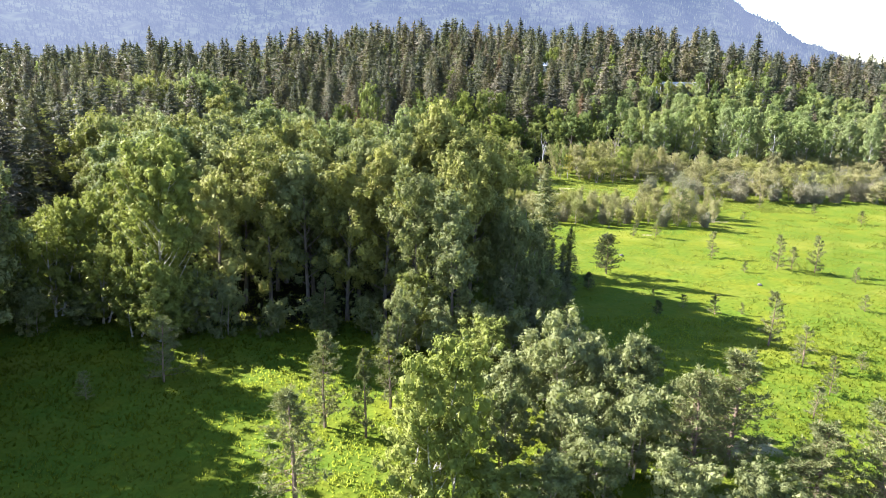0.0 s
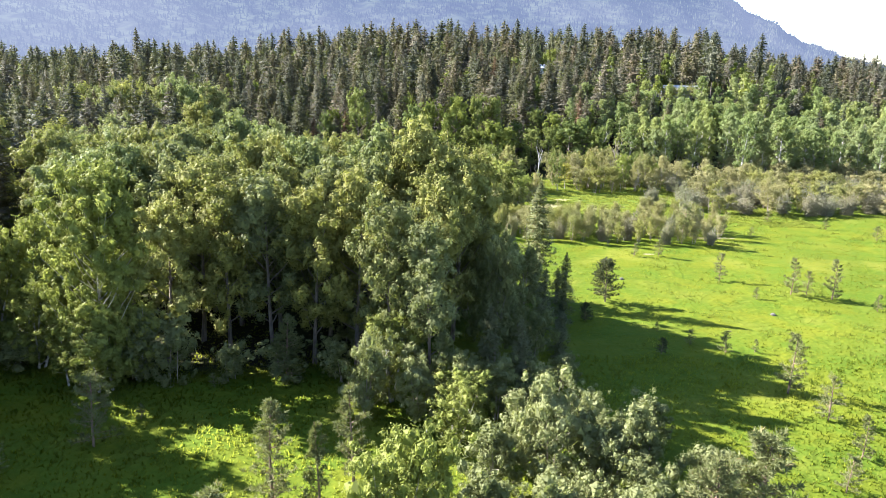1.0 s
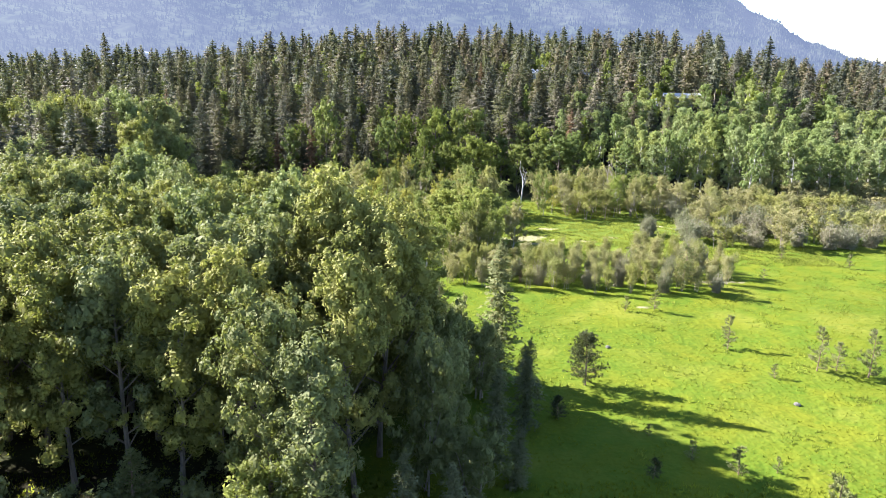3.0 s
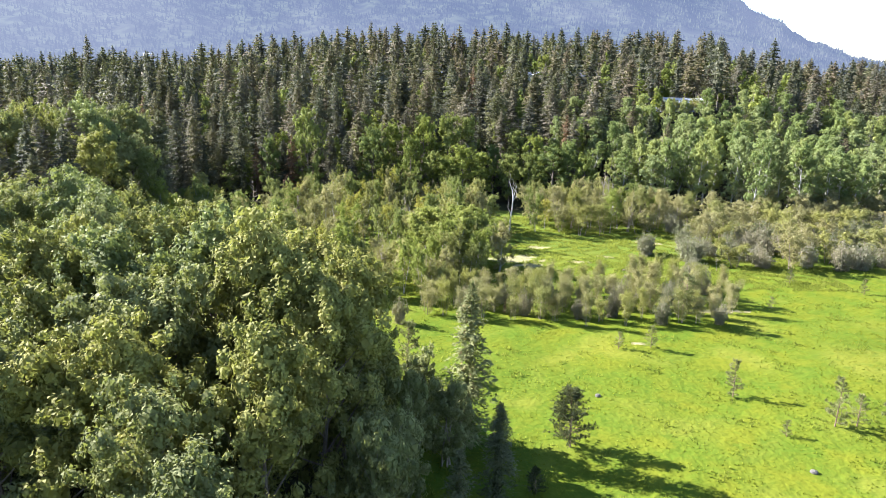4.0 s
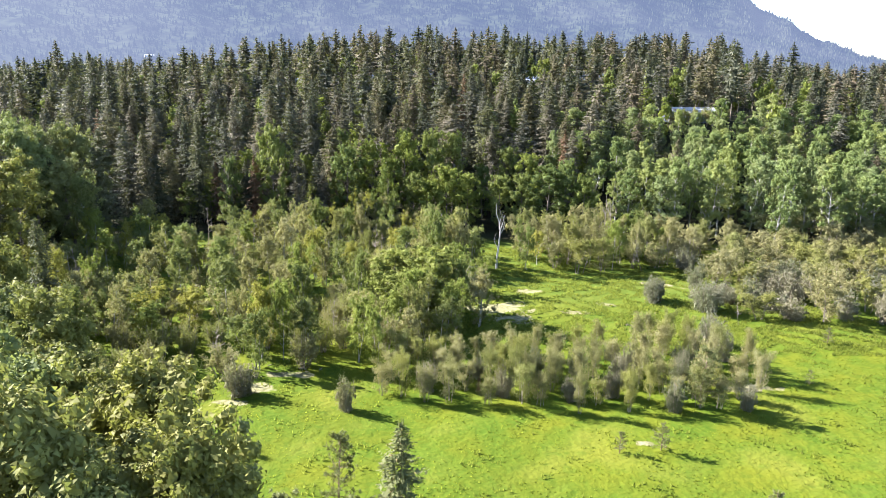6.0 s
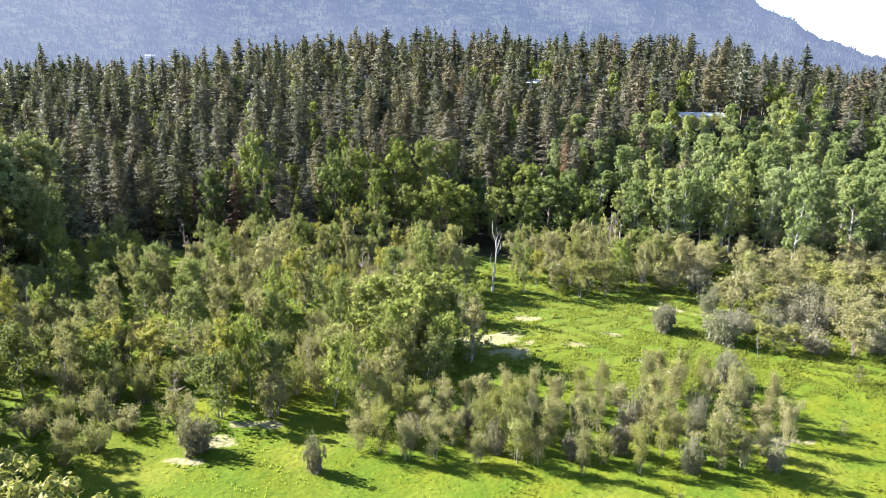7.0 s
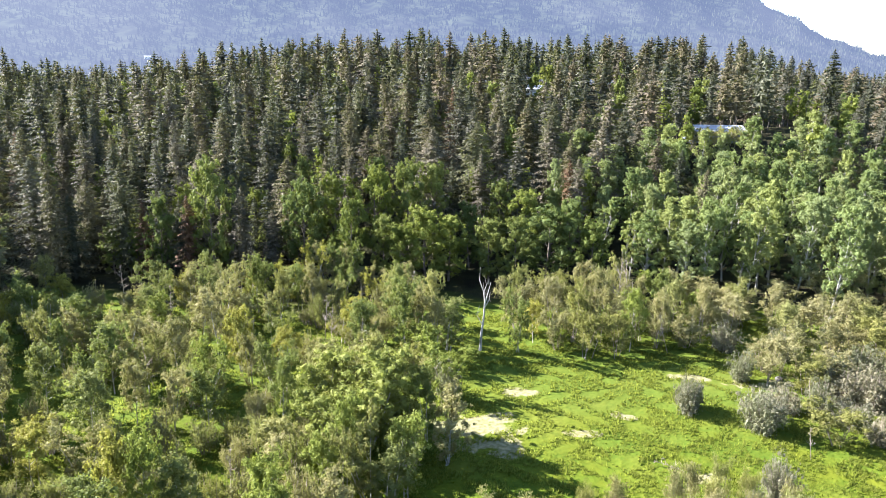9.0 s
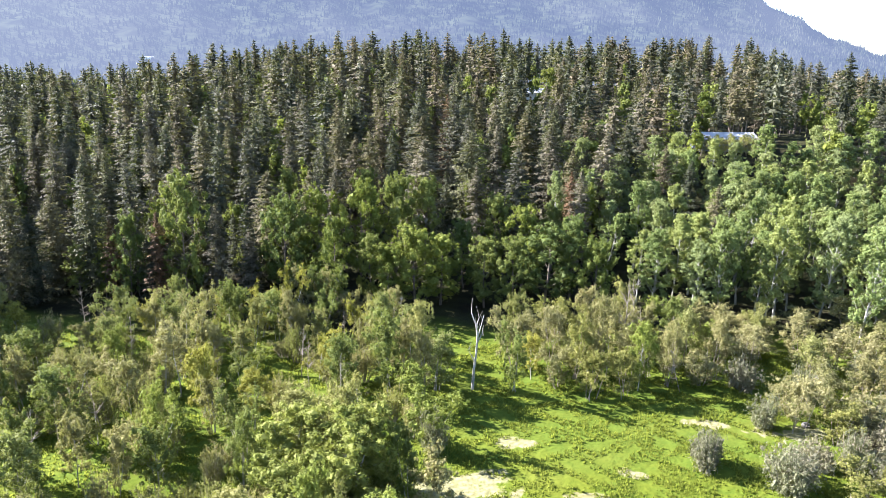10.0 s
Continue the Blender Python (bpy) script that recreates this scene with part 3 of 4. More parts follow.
kind("brightbirch", "birch_tree", "bushy young birch with fresh yellow-green leaves in the meadow", "tree", "birches of the wet meadow",
     [broadleaf(s, 10.0, 2.4, 0.03, 48, 9000, 0.135, 1.1, trunk_r=0.1, stems=3, tuft=0.7, packed=0.6, tips=(0.5, 1.0), fine=1, sprigs=3) for s in (121, 122)], BARK_PALE, LEAF_FRESH)
kind("tallbirch", "birch_tree", "broad bright yellow-green birch at the edge of the grove", "tree", "birches of the wet meadow",
     [broadleaf(181, 17.0, 3.9, 0.0, 90, 30000, 0.18, 1.1, trunk_r=0.2, tuft=0.7, packed=0.75, tips=(0.3, 0.6, 0.98), fine=1, sprigs=4)], BARK_PALE, LEAF_FRESH)
kind("greyspruce", "spruce_tree", "slender grey-green spruce standing at the edge of the grove", "tree", "firs beside the grove",
     [conifer(191, 15.3, 2.5, 0.36, 8, 14, 0.44, ragged=0.35)], BARK, NEEDLE_PINE)
kind("openpine", "pine_tree", "open conical young pine with olive-brown needles in the meadow", "tree", "young pines in the meadow",
     [young_pine(135, 8.0, 1.7, 0.38, 0.25, 0.35), young_pine(136, 8.0, 1.45, 0.44, 0.3, 0.3)], BARK_RED, NEEDLE_PINE)
kind("bigpine", "pine_tree", "bushy grey-green pine with upturned needle tufts in the meadow", "tree", "young pines in the meadow",
     [young_pine(131, 8.0, 2.3, 0.25, 0.05), young_pine(132, 8.0, 1.9, 0.26, 0.08)], BARK_RED, NEEDLE_PINE)

kind("slim", "slim_willow_shrub", "slim pale willow shrub with several thin stems in the meadow", "shrub", "willow shrubs of the wet meadow",
     [broadleaf(s, 4.5, 1.25, 0.12, 26, 2600, 0.15, 1.2, trunk_r=0.035, stems=5, tuft=0.4, packed=0.2, stroke=0.3, sprigs=1) for s in (151, 152, 153)], TWIG, LEAF_WILLOW)
kind("bushy", "willow_tree", "bushy olive-green willow with pale stems at the forest edge", "tree", "willows at the forest edge",
     [broadleaf(s, 8.0, 2.1, 0.1, 28, 3400, 0.18, 1.0, trunk_r=0.06, stems=4, tuft=0.62, packed=0.46, tips=(0.5, 1.0), stroke=0.2, sprigs=2) for s in (161, 162, 163)], TWIG, LEAF_WILLOW)

# ---- ground ----
def ground_material():
    m, n, l = material("meadow_ground")
    geo = n.new("ShaderNodeNewGeometry")
    pos = geo.outputs["Position"]
    wide = contrast(n, l, noise_at(n, l, 0.035, 3, pos), 0.35, 0.65)
    mid = contrast(n, l, noise_at(n, l, 0.22, 4, pos), 0.32, 0.68)
    fine = noise_at(n, l, 2.2, 4, pos)
    colour = blend(n, l, wide, (0.063, 0.086, 0.008), (0.094, 0.108, 0.01))
    colour = blend(n, l, math_node(n, l, "MULTIPLY", mid, 0.85), colour, (0.048, 0.088, 0.009))
    dry = contrast(n, l, noise_at(n, l, 0.11, 5, pos), 0.5, 0.7)
    colour = blend(n, l, math_node(n, l, "MULTIPLY", dry, 0.55), colour, (0.145, 0.14, 0.022))
    tuft = contrast(n, l, noise_at(n, l, 0.75, 4, pos), 0.5, 0.72)
    colour = blend(n, l, math_node(n, l, "MULTIPLY", tuft, 0.55), colour, (0.042, 0.076, 0.008))
    colour = blend(n, l, math_node(n, l, "MULTIPLY", contrast(n, l, fine, 0.4, 0.8), 0.3), colour, (0.132, 0.138, 0.015))
    sep = n.new("ShaderNodeSeparateXYZ")
    l.new(pos, sep.inputs[0])
    # lusher green towards the wet end of the clearing
    wet = contrast(n, l, sep.outputs["Y"], 140, 168)
    colour = blend(n, l, math_node(n, l, "MULTIPLY", wet, 0.5), colour, (0.075, 0.105, 0.02))
    # leaf litter under the woods, its colour darkened further for the shade among trees
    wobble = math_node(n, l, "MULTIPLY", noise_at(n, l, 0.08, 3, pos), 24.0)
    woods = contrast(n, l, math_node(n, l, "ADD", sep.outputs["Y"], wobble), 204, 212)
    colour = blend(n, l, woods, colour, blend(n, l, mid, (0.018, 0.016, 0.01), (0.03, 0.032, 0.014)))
    # litter under the grove, coloured near-black to stand for the shade there
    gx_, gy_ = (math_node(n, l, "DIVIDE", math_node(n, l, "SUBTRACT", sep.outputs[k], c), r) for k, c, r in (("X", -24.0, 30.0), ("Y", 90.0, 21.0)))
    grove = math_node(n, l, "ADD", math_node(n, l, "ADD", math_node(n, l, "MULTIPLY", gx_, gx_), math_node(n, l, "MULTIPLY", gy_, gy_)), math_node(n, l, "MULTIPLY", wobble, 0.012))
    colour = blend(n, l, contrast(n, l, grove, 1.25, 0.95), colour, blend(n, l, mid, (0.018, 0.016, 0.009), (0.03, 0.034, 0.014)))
    # bare sand
    warp = math_node(n, l, "MULTIPLY", math_node(n, l, "SUBTRACT", noise_at(n, l, 0.42, 6, pos), 0.5), 6.5)
    sand = None
    for x, y, rx, ry in SAND:
        dx = math_node(n, l, "DIVIDE", math_node(n, l, "SUBTRACT", sep.outputs["X"], x), rx)
        dy = math_node(n, l, "DIVIDE", math_node(n, l, "SUBTRACT", sep.outputs["Y"], y), ry)
        d = math_node(n, l, "ADD", math_node(n, l, "MULTIPLY", dx, dx), math_node(n, l, "MULTIPLY", dy, dy))
        sand = d if sand is None else math_node(n, l, "MINIMUM", sand, d)
    bare = contrast(n, l, math_node(n, l, "ADD", sand, warp), 1.25, 0.75)
    colour = blend(n, l, math_node(n, l, "MULTIPLY", bare, 0.55), colour, blend(n, l, contrast(n, l, fine, 0.35, 0.65), (0.19, 0.16, 0.1), (0.32, 0.275, 0.19)))
    skin = node(n, "BsdfPrincipled", Roughness=0.9)
    skin.inputs["Specular IOR Level"].default_value = 0.03
    l.new(colour, skin.inputs["Base Color"])
    bp = node(n, "Bump", Strength=0.6, Distance=0.3)
    tussock = noise_at(n, l, 0.9, 5, pos)
    l.new(math_node(n, l, "ADD", tussock, math_node(n, l, "MULTIPLY", fine, 0.5)), bp.inputs["Height"])
    l.new(bp.outputs[0], skin.inputs["Normal"])
    out = n.new("ShaderNodeOutputMaterial")
    l.new(skin.outputs[0], out.inputs[0])
    return m


SAND = [(24.3, 155.5, 4.6, 2.6), (28.9, 163.5, 2.0, 1.2), (40.8, 158.4, 1.3, 0.9), (35, 154.2, 1.7, 0.8), (51, 168.5, 2.5, 1.0), (60.5, 167, 4.6, 1.4),
        (9, 182, 2.7, 1.2), (13, 171, 2.0, 1.0), (-4.5, 127.5, 2.5, 1.2), (-0.8, 131, 2.3, 0.8), (50.5, 130, 3.2, 0.9), (45.5, 146, 1.9, 0.8),
        (26.0, 151.0, 3.2, 1.8), (23.5, 47.5, 2.2, 1.8), (-5.5, 124, 1.6, 0.7), (36, 117.5, 1.2, 0.6)]


def spread(a, b, step, far, grow):
    """Even steps from a to b, then ever wider ones out to the distance far."""
    inner = list(np.arange(a, b + 0.1, step))
    s, lo, hi = step, a, b
    left, right = [], []
    while lo > -far or hi < far:
        s *= grow
        lo, hi = max(lo - s, -far), min(hi + s, far)
        left.insert(0, lo), right.append(hi)
    return np.unique(np.array(left + inner + right))


gx, gy = spread(-200, 260, 3.0, 4700, 1.35), spread(0, 480, 3.0, 4700, 1.35)
X, Y = np.meshgrid(gx, gy)
gv = np.stack([X, Y, land(X, Y)], -1).reshape(-1, 3)
ids = np.arange(len(gv)).reshape(X.shape)
gf = np.stack([ids[:-1, :-1], ids[:-1, 1:], ids[1:, 1:], ids[1:, :-1]], -1).reshape(-1, 4)
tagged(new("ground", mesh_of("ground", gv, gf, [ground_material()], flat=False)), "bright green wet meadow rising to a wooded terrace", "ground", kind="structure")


# ---- distance: the mountain across the valley ----
def mountain_material():
    """Dark woods far off, with bluish haze painted on as a faint glow."""
    m, n, l = material("distant_slope_haze_glow")
    geo = n.new("ShaderNodeNewGeometry")
    pos = geo.outputs["Position"]
    wide = contrast(n, l, noise_at(n, l, 0.0016, 4, pos), 0.35, 0.65)
    fine = contrast(n, l, noise_at(n, l, 0.02, 4, pos), 0.35, 0.65)
    wood = blend(n, l, fine, (0.004, 0.006, 0.006), (0.026, 0.032, 0.018))
    wood = blend(n, l, math_node(n, l, "MULTIPLY", wide, 0.35), wood, (0.03, 0.03, 0.018))
    skin = node(n, "BsdfPrincipled", Roughness=1.0)
    skin.inputs["Specular IOR Level"].default_value = 0.0
    l.new(wood, skin.inputs["Base Color"])
    haze_glow = n.new("ShaderNodeEmission")
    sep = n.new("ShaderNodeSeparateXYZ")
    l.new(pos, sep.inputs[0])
    # the glowing haze colour is paler towards the left
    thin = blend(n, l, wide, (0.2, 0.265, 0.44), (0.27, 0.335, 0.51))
    l.new(blend(n, l, contrast(n, l, sep.outputs["X"], -300, -1900), thin, (0.36, 0.43, 0.6)), haze_glow.inputs["Color"])
    haze_glow.inputs["Strength"].default_value = HAZE_STRENGTH
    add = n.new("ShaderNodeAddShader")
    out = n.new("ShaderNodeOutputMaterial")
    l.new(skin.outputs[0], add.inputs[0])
    l.new(haze_glow.outputs[0], add.inputs[1])
    l.new(add.outputs[0], out.inputs[0])
    return m


# how strongly the painted haze glows
HAZE_STRENGTH = 0.15
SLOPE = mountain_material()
RIDGE = [(-75, 5.0), (-50, 7.5), (-25, 9.5), (-5, 11.0), (10, 9.6), (15, 7.6), (20.2, 5.5), (23.2, 3.8), (26.8, 1.9), (31, 0.6), (40, 0.3), (75, 2.0)]


def mountain_height(az, far):
    """Height of the slope in a direction (degrees from straight ahead) and at a distance."""
    e = np.interp(az, [p[0] for p in RIDGE], [p[1] for p in RIDGE])
    e = e + 0.12 * np.sin(az * 1.9) + 0.07 * np.sin(az * 4.7 + 1)
    top = 27 + 4200 * np.tan(np.radians(e))
    u = np.clip((far - 1700) / 2500, 0, 1)
    lump = 14 * np.sin(az * 0.4 + far * 0.002) * np.sin(far * 0.004 + az * 0.9) * u * (1 - u) * 4 * np.clip(e / 5, 0, 1)
    return -16 + (top + 16) * u ** 1.25 + lump - 60 * np.clip((far - 4200) / 300, 0, 1)


az, far = np.meshgrid(np.linspace(-75, 75, 301), np.linspace(1650, 4600, 60))
mv = np.stack([far * np.sin(np.radians(az)), far * np.cos(np.radians(az)), mountain_height(az, far)], -1).reshape(-1, 3)
ids = np.arange(len(mv)).reshape(az.shape)
mf = np.stack([ids[:-1, :-1], ids[:-1, 1:], ids[1:, 1:], ids[1:, :-1]], -1).reshape(-1, 4)
tagged(new("backdrop", mesh_of("backdrop", mv, mf, [SLOPE], flat=False)), "wooded mountainside across the valley, blue haze painted on as glow", "mountain", kind="structure")

rng = np.random.default_rng(5)
count = 42000
az, far = rng.uniform(-40, 40, count), 1700 + 2500 * rng.random(count) ** 0.8
patchy = np.sin(az * 0.5 + far * 0.003) * np.sin(far * 0.006 - az * 0.3)
az, far = az[patchy < 0.9], far[patchy < 0.9]
far_trees = Heap()
base = np.stack([far * np.sin(np.radians(az)), far * np.cos(np.radians(az)), mountain_height(az, far) - 2], -1)
tall = rng.uniform(9, 19, len(az))
far_trees.kites(base, np.tile([[0.0, 0.0, 1.0]], (len(az), 1)) + rng.normal(0, 0.02, (len(az), 3)), tall, tall * 0.36, rng, 0.5)
v, f = far_trees.done()
tagged(new("mountain_woods", mesh_of("mountain_woods", v, f, [SLOPE])), "countless conifers on the far mountainside, haze painted on as glow", "woods", kind="stuff")

# ---- things: the meadow ----
PINES = [(41.5, 103.9, 4.1), (48.6, 97.5, 5.1), (50.8, 97.7, 3.2), (53.5, 96.5, 5.4), (56.9, 92.2, 2.2), (51.0, 79.9, 2.1), (34.3, 68.0, 5.9), (35.1, 62.9, 4.2),
         (34.8, 57.2, 3.7), (40.4, 62.2, 1.9), (32.2, 77.7, 2.5), (35.5, 78.0, 1.5), (29.2, 79.7, 1.8), (31.1, 52.6, 2.8), (36.6, 116.2, 2.7), (32.7, 115.6, 2.2),
         (43.3, 95.9, 1.6), (8.2, 107.4, 6.1), (43.2, 124.9, 6.6), (26.7, 83.3, 1.1), (57.5, 131.0, 1.8), (75.0, 139.0, 2.4), (80.0, 131.0, 2.6), (66.0, 143.5, 2.2)]
for x, y, h in PINES:
    plant("pine", x, y, h / 5.0 * (0.95 if h > 3 else 1.15), h / 5.0)
plant("darkpine", 23.0, 93.2, 1.0)
plant("darkpine", 25.2, 76.5, 0.32)
plant("darkpine", 19.2, 86.1, 0.42)
for x, y, h in [(-23.4, 56.6, 5.7), (-21.6, 60.6, 1.3), (-28.6, 53.1, 2.5), (-17.7, 66.8, 1.3)]:
    plant("pine", x, y, h / 5.0 * 1.1, h / 5.0, which=2)
for x, y, h, w in [(20.4, 43.6, 9.2, 1.35), (17.3, 42.6, 8.4, 1.15), (24.4, 39.5, 6.4, 1.2), (27.6, 38.3, 8.6, 1.3), (30.5, 36.0, 7.0, 1.1)]:
    plant("bigpine", x, y, w, h / 8.0)
for x, y, h, w in [(-8.3, 49.3, 7.7, 1.0), (-5.2, 47.8, 7.3, 0.75), (-3.7, 52.8, 7.6, 1.0), (-8.9, 39.5, 7.8, 1.3), (-11.4, 68.7, 6.4, 0.95)]:
    plant("openpine", x, y, w, h / 8.0)
# thicket in front
for x, y, h in [(9.8, 50.0, 9.4), (12.9, 48.2, 8.2), (13.7, 43.4, 6.6), (6.2, 50.2, 6.2), (18.5, 57.6, 4.6), (8.6, 45.0, 6.8), (11.2, 40.5, 5.6), (16.2, 47.0, 6.6), (15.5, 39.0, 5.0), (5.2, 44.2, 6.6), (9.0, 55.0, 6.5), (14.0, 53.2, 5.6), (19.6, 48.8, 5.4), (6.8, 39.2, 5.0), (20.5, 38.0, 4.6), (12.0, 57.0, 5.2)]:
    plant("alder", x, y, 0.62 + h / 7.0 * 0.4, h / 7.0)
for x, y, h in [(0.8, 37.6, 12.4), (-1.4, 39.0, 8.2), (1.0, 44.0, 8.2), (4.6, 37.2, 4.2), (-1.9, 64.4, 8.0), (3.2, 57.0, 6.4)]:
    plant("brightbirch", x, y, 0.7 + h / 10.0 * 0.3, h / 10.0)

for x, y, s, a in [(13.2, 58.6, 0.55, 24), (11.8, 57.4, 0.6, 8), (12.6, 59.4, 0.45, -12)]:
    plant("dead", x, y, s, s * 1.1, lean=(0, a))

# ---- things: the cottonwood grove ----
for x, y, h, w in [(-2.3, 68.2, 17.4, 0.85), (-5.5, 72.3, 18.4, 0.95), (2.4, 73.4, 18.9, 0.9), (-9.5, 72.5, 17.4, 0.95), (-14.0, 74.5, 18.2, 1.0), (-18.5, 74.0, 17.8, 0.95), (-22.1, 77.2, 19.4, 1.05), (-23.5, 72.0, 16.0, 0.9),
                   (-15.1, 81.1, 18.6, 1.0), (0.0, 81.0, 22.4, 1.1), (-6.2, 87.5, 21.4, 1.1), (-9.5, 80.0, 19.6, 1.0), (-19.0, 86.0, 20.0, 1.05), (-26.5, 84.0, 20.2, 1.1), (-31.2, 81.4, 20.0, 1.05), (-37.0, 86.0, 19.0, 1.0), (4.0, 88.0, 18.0, 0.95), (-12.5, 88.0, 20.5, 1.05), (-25.9, 107.5, 20.8, 1.1)]:
    plant("cottonwood", x, y, w, h / 18.0)
    TAKEN.append((x, y, 3.7))
plant("silverwood", 1.3, 64.2, 1.0, 15.9 / 16.0)
TAKEN.append((1.3, 64.2, 3))
TAKEN += [(-48, 80, 8), (-41, 78, 4.5)]
GROVE = [(-36, 79), (-22, 79), (-8, 78), (4, 78), (5, 84), (1, 94), (-5, 101), (-14, 107), (-44, 112), (-48, 96)]
for x, y in scatter(GROVE, 4.7, 60, 3):
    h = random.uniform(16.5, 20.8)
    plant("cottonwood", x, y, random.uniform(0.9, 1.08), h / 18.0)
for x, y, h, w in [(-37.5, 73.0, 13.8, 1.3), (-41.0, 72.0, 12.6, 1.25), (-33.5, 74.5, 12.0, 1.1), (-45.5, 74.0, 10.5, 1.1), (-35.0, 70.0, 9.0, 1.0), (-27.0, 65.8, 7.0, 1.1), (-30.0, 66.8, 8.0, 1.0), (-24.8, 67.6, 7.5, 0.9)]:
    plant("brightbirch", x, y, w, h / 10.0)
for x, y, h in [(16.1, 84.0, 8.7), (6.6, 64.6, 9.4), (9.4, 66.5, 7.4), (13.0, 78.5, 8.5), (6.0, 96.0, 8.0), (16.9, 92.9, 4.5), (14.5, 75.5, 5.0)]:
    plant("fir", x, y, 0.45 + h / 10.0 * 0.5, h / 10.0)
for x, y, h in [(4.5, 62.5, 6.0), (-4.3, 62.2, 7.5), (0.5, 60.8, 5.5), (7.0, 62.5, 5.5), (10.5, 64.0, 4.6), (13.5, 68.0, 3.6), (9.5, 99.0, 3.6), (5.0, 101.5, 4.2), (1.0, 103.0, 4.6)]:
    plant("alder", x, y, 0.5 + h / 7.0 * 0.4, h / 7.0)
for x, y in scatter([(-48, 66), (-24, 67), (-12, 69), (-3, 66), (3, 70), (-10, 80), (-46, 82)], 3.4, 18, 8):
    plant("shade", x, y, random.uniform(0.9, 1.3), random.uniform(0.6, 1.3))
plant("greyspruce", 14.0, 92.8, 1.0)
plant("tallbirch", -27.6, 67.6, 1.02, 19.4 / 17.0)
for x, y, h, w in [(9.0, 81.0, 12.0, 1.25), (9.5, 88.0, 11.5, 1.2), (7.5, 74.5, 12.5, 1.2), (6.0, 88.5, 13.0, 1.2), (11.0, 72.5, 7.5, 0.95), (10.0, 94.0, 8.5, 1.0), (12.5, 90.0, 8.0, 1.0)]:
    plant("alder", x, y, w, h / 7.0)
plant("fir", -35.0, 143.0, 1.35, 1.5, which=0)
TAKEN.append((-35, 143, 3.2))
for x, y in scatter([(-56, 108), (-24, 106), (-24, 122), (-34, 132), (-60, 136)], 4.8, 22, 15):
    plant("sidewood", x, y, random.uniform(0.9, 1.15), random.uniform(0.8, 0.98))
for x, y in scatter([(-88, 178), (-56, 180), (-54, 194), (-88, 196)], 5.5, 12, 16):
    plant("sidewood", x, y, random.uniform(1.05, 1.3), random.uniform(1.15, 1.32))
    TAKEN.append((x, y, 3))
# woods to the side of the grove
for x, y, h in [(-40, 50.5, 19), (-43.5, 57, 18.5), (-37, 38.5, 16), (-46, 61, 18), (-42, 45, 18.5), (-46, 52, 19), (-42, 61.5, 18), (-50, 57, 19), (-51, 64, 19), (-46, 66.5, 18), (-54, 70, 19), (-57, 62, 19)]:
    plant("sidewood", x, y, h / 18.0, h / 18.0)
    TAKEN.append((x, y, 3.5))
for x, y in scatter([(-43, 38), (-64, 36), (-82, 60), (-80, 78), (-50, 78), (-46, 60)], 4.6, 34, 14):
    plant("sidewood", x, y, random.uniform(0.95, 1.15), random.uniform(0.85, 1.05))
for x, y in scatter([(-50, 78), (-105, 80), (-130, 150), (-105, 195), (-48, 190), (-52, 120)], 5.0, 120, 12):
    if random.random() < 0.85:
        plant("spruce", x, y, random.uniform(0.7, 1.0), random.uniform(0.7, 0.95))
    else:
        plant("sidewood", x, y, random.uniform(0.95, 1.25), random.uniform(0.85, 1.08))

# ---- things: the shrub swamp ----
for x, y, h, w in [(15.1, 174.0, 11.0, 1.1), (20.5, 175.7, 7.7, 1.0), (-11.2, 180.7, 10.8, 1.0), (-36.1, 176.7, 9.5, 0.9), (-46.4, 176.1, 15.0, 1.1), (0.6, 135.0, 8.0, 0.9), (-27.2, 136.3, 9.0, 1.0)]:
    plant("birch", x, y, w * 1.15, h / 8.0)
    TAKEN.append((x, y, 2.2))
for x, y, h, w in [(12.5, 149.5, 10.5, 1.5), (15.2, 152.0, 9.5, 1.35), (9.0, 152.0, 9.5, 1.3), (11.0, 146.5, 8.0, 1.25)]:
    plant("brightbirch", x, y, w, h / 10.0)
    TAKEN.append((x, y, 2.4))
for x, y, h, a in [(-36.0, 175.5, 7.5, 14), (-34.5, 176.5, 6.5, -10), (-33.0, 174.0, 7.0, 18), (-41.0, 160.0, 6.0, 12), (-9.5, 172.0, 6.0, -5)]:
    plant("pole", x, y, 1.0, h / 8.0, lean=(0, a))
TAKEN += [(3.0, 119.0, 8.5), (-3.0, 125.0, 5.0), (9.0, 122.0, 4.0), (9.0, 181.5, 4.0), (13.0, 170.5, 3.0), (-2.0, 178.0, 5.0), (-28.0, 158.0, 4.5), (-15.0, 155.0, 3.0), (15.0, 161.0, 4.5), (19.5, 158.0, 4.0)]
SWAMP = [(-50, 120), (-20, 116), (-13, 127), (-4, 133), (8, 132), (17, 138), (21, 148), (21, 170), (18, 190), (12, 198), (-22, 197), (-34, 188), (-50, 186)]
for x, y in scatter(SWAMP, 2.55, 285, 21):
    k = random.random()
    if x < -8 and y < 133:
        plant("willow", x, y, random.uniform(0.9, 1.3), random.uniform(0.6, 1.0))
    elif k < 0.5:
        plant("birch", x, y, random.uniform(0.75, 1.15), random.uniform(0.65, 1.25))
    elif k < 0.95:
        plant("willow", x, y, random.uniform(0.8, 1.3), random.uniform(0.8, 1.5))
    else:
        plant("dead", x, y, 1.0, random.uniform(0.6, 1.1))
BELT = [(9, 126), (19, 124), (34, 123), (48, 124), (53, 130), (50, 142), (40, 140), (30, 138), (22, 136), (12, 135)]
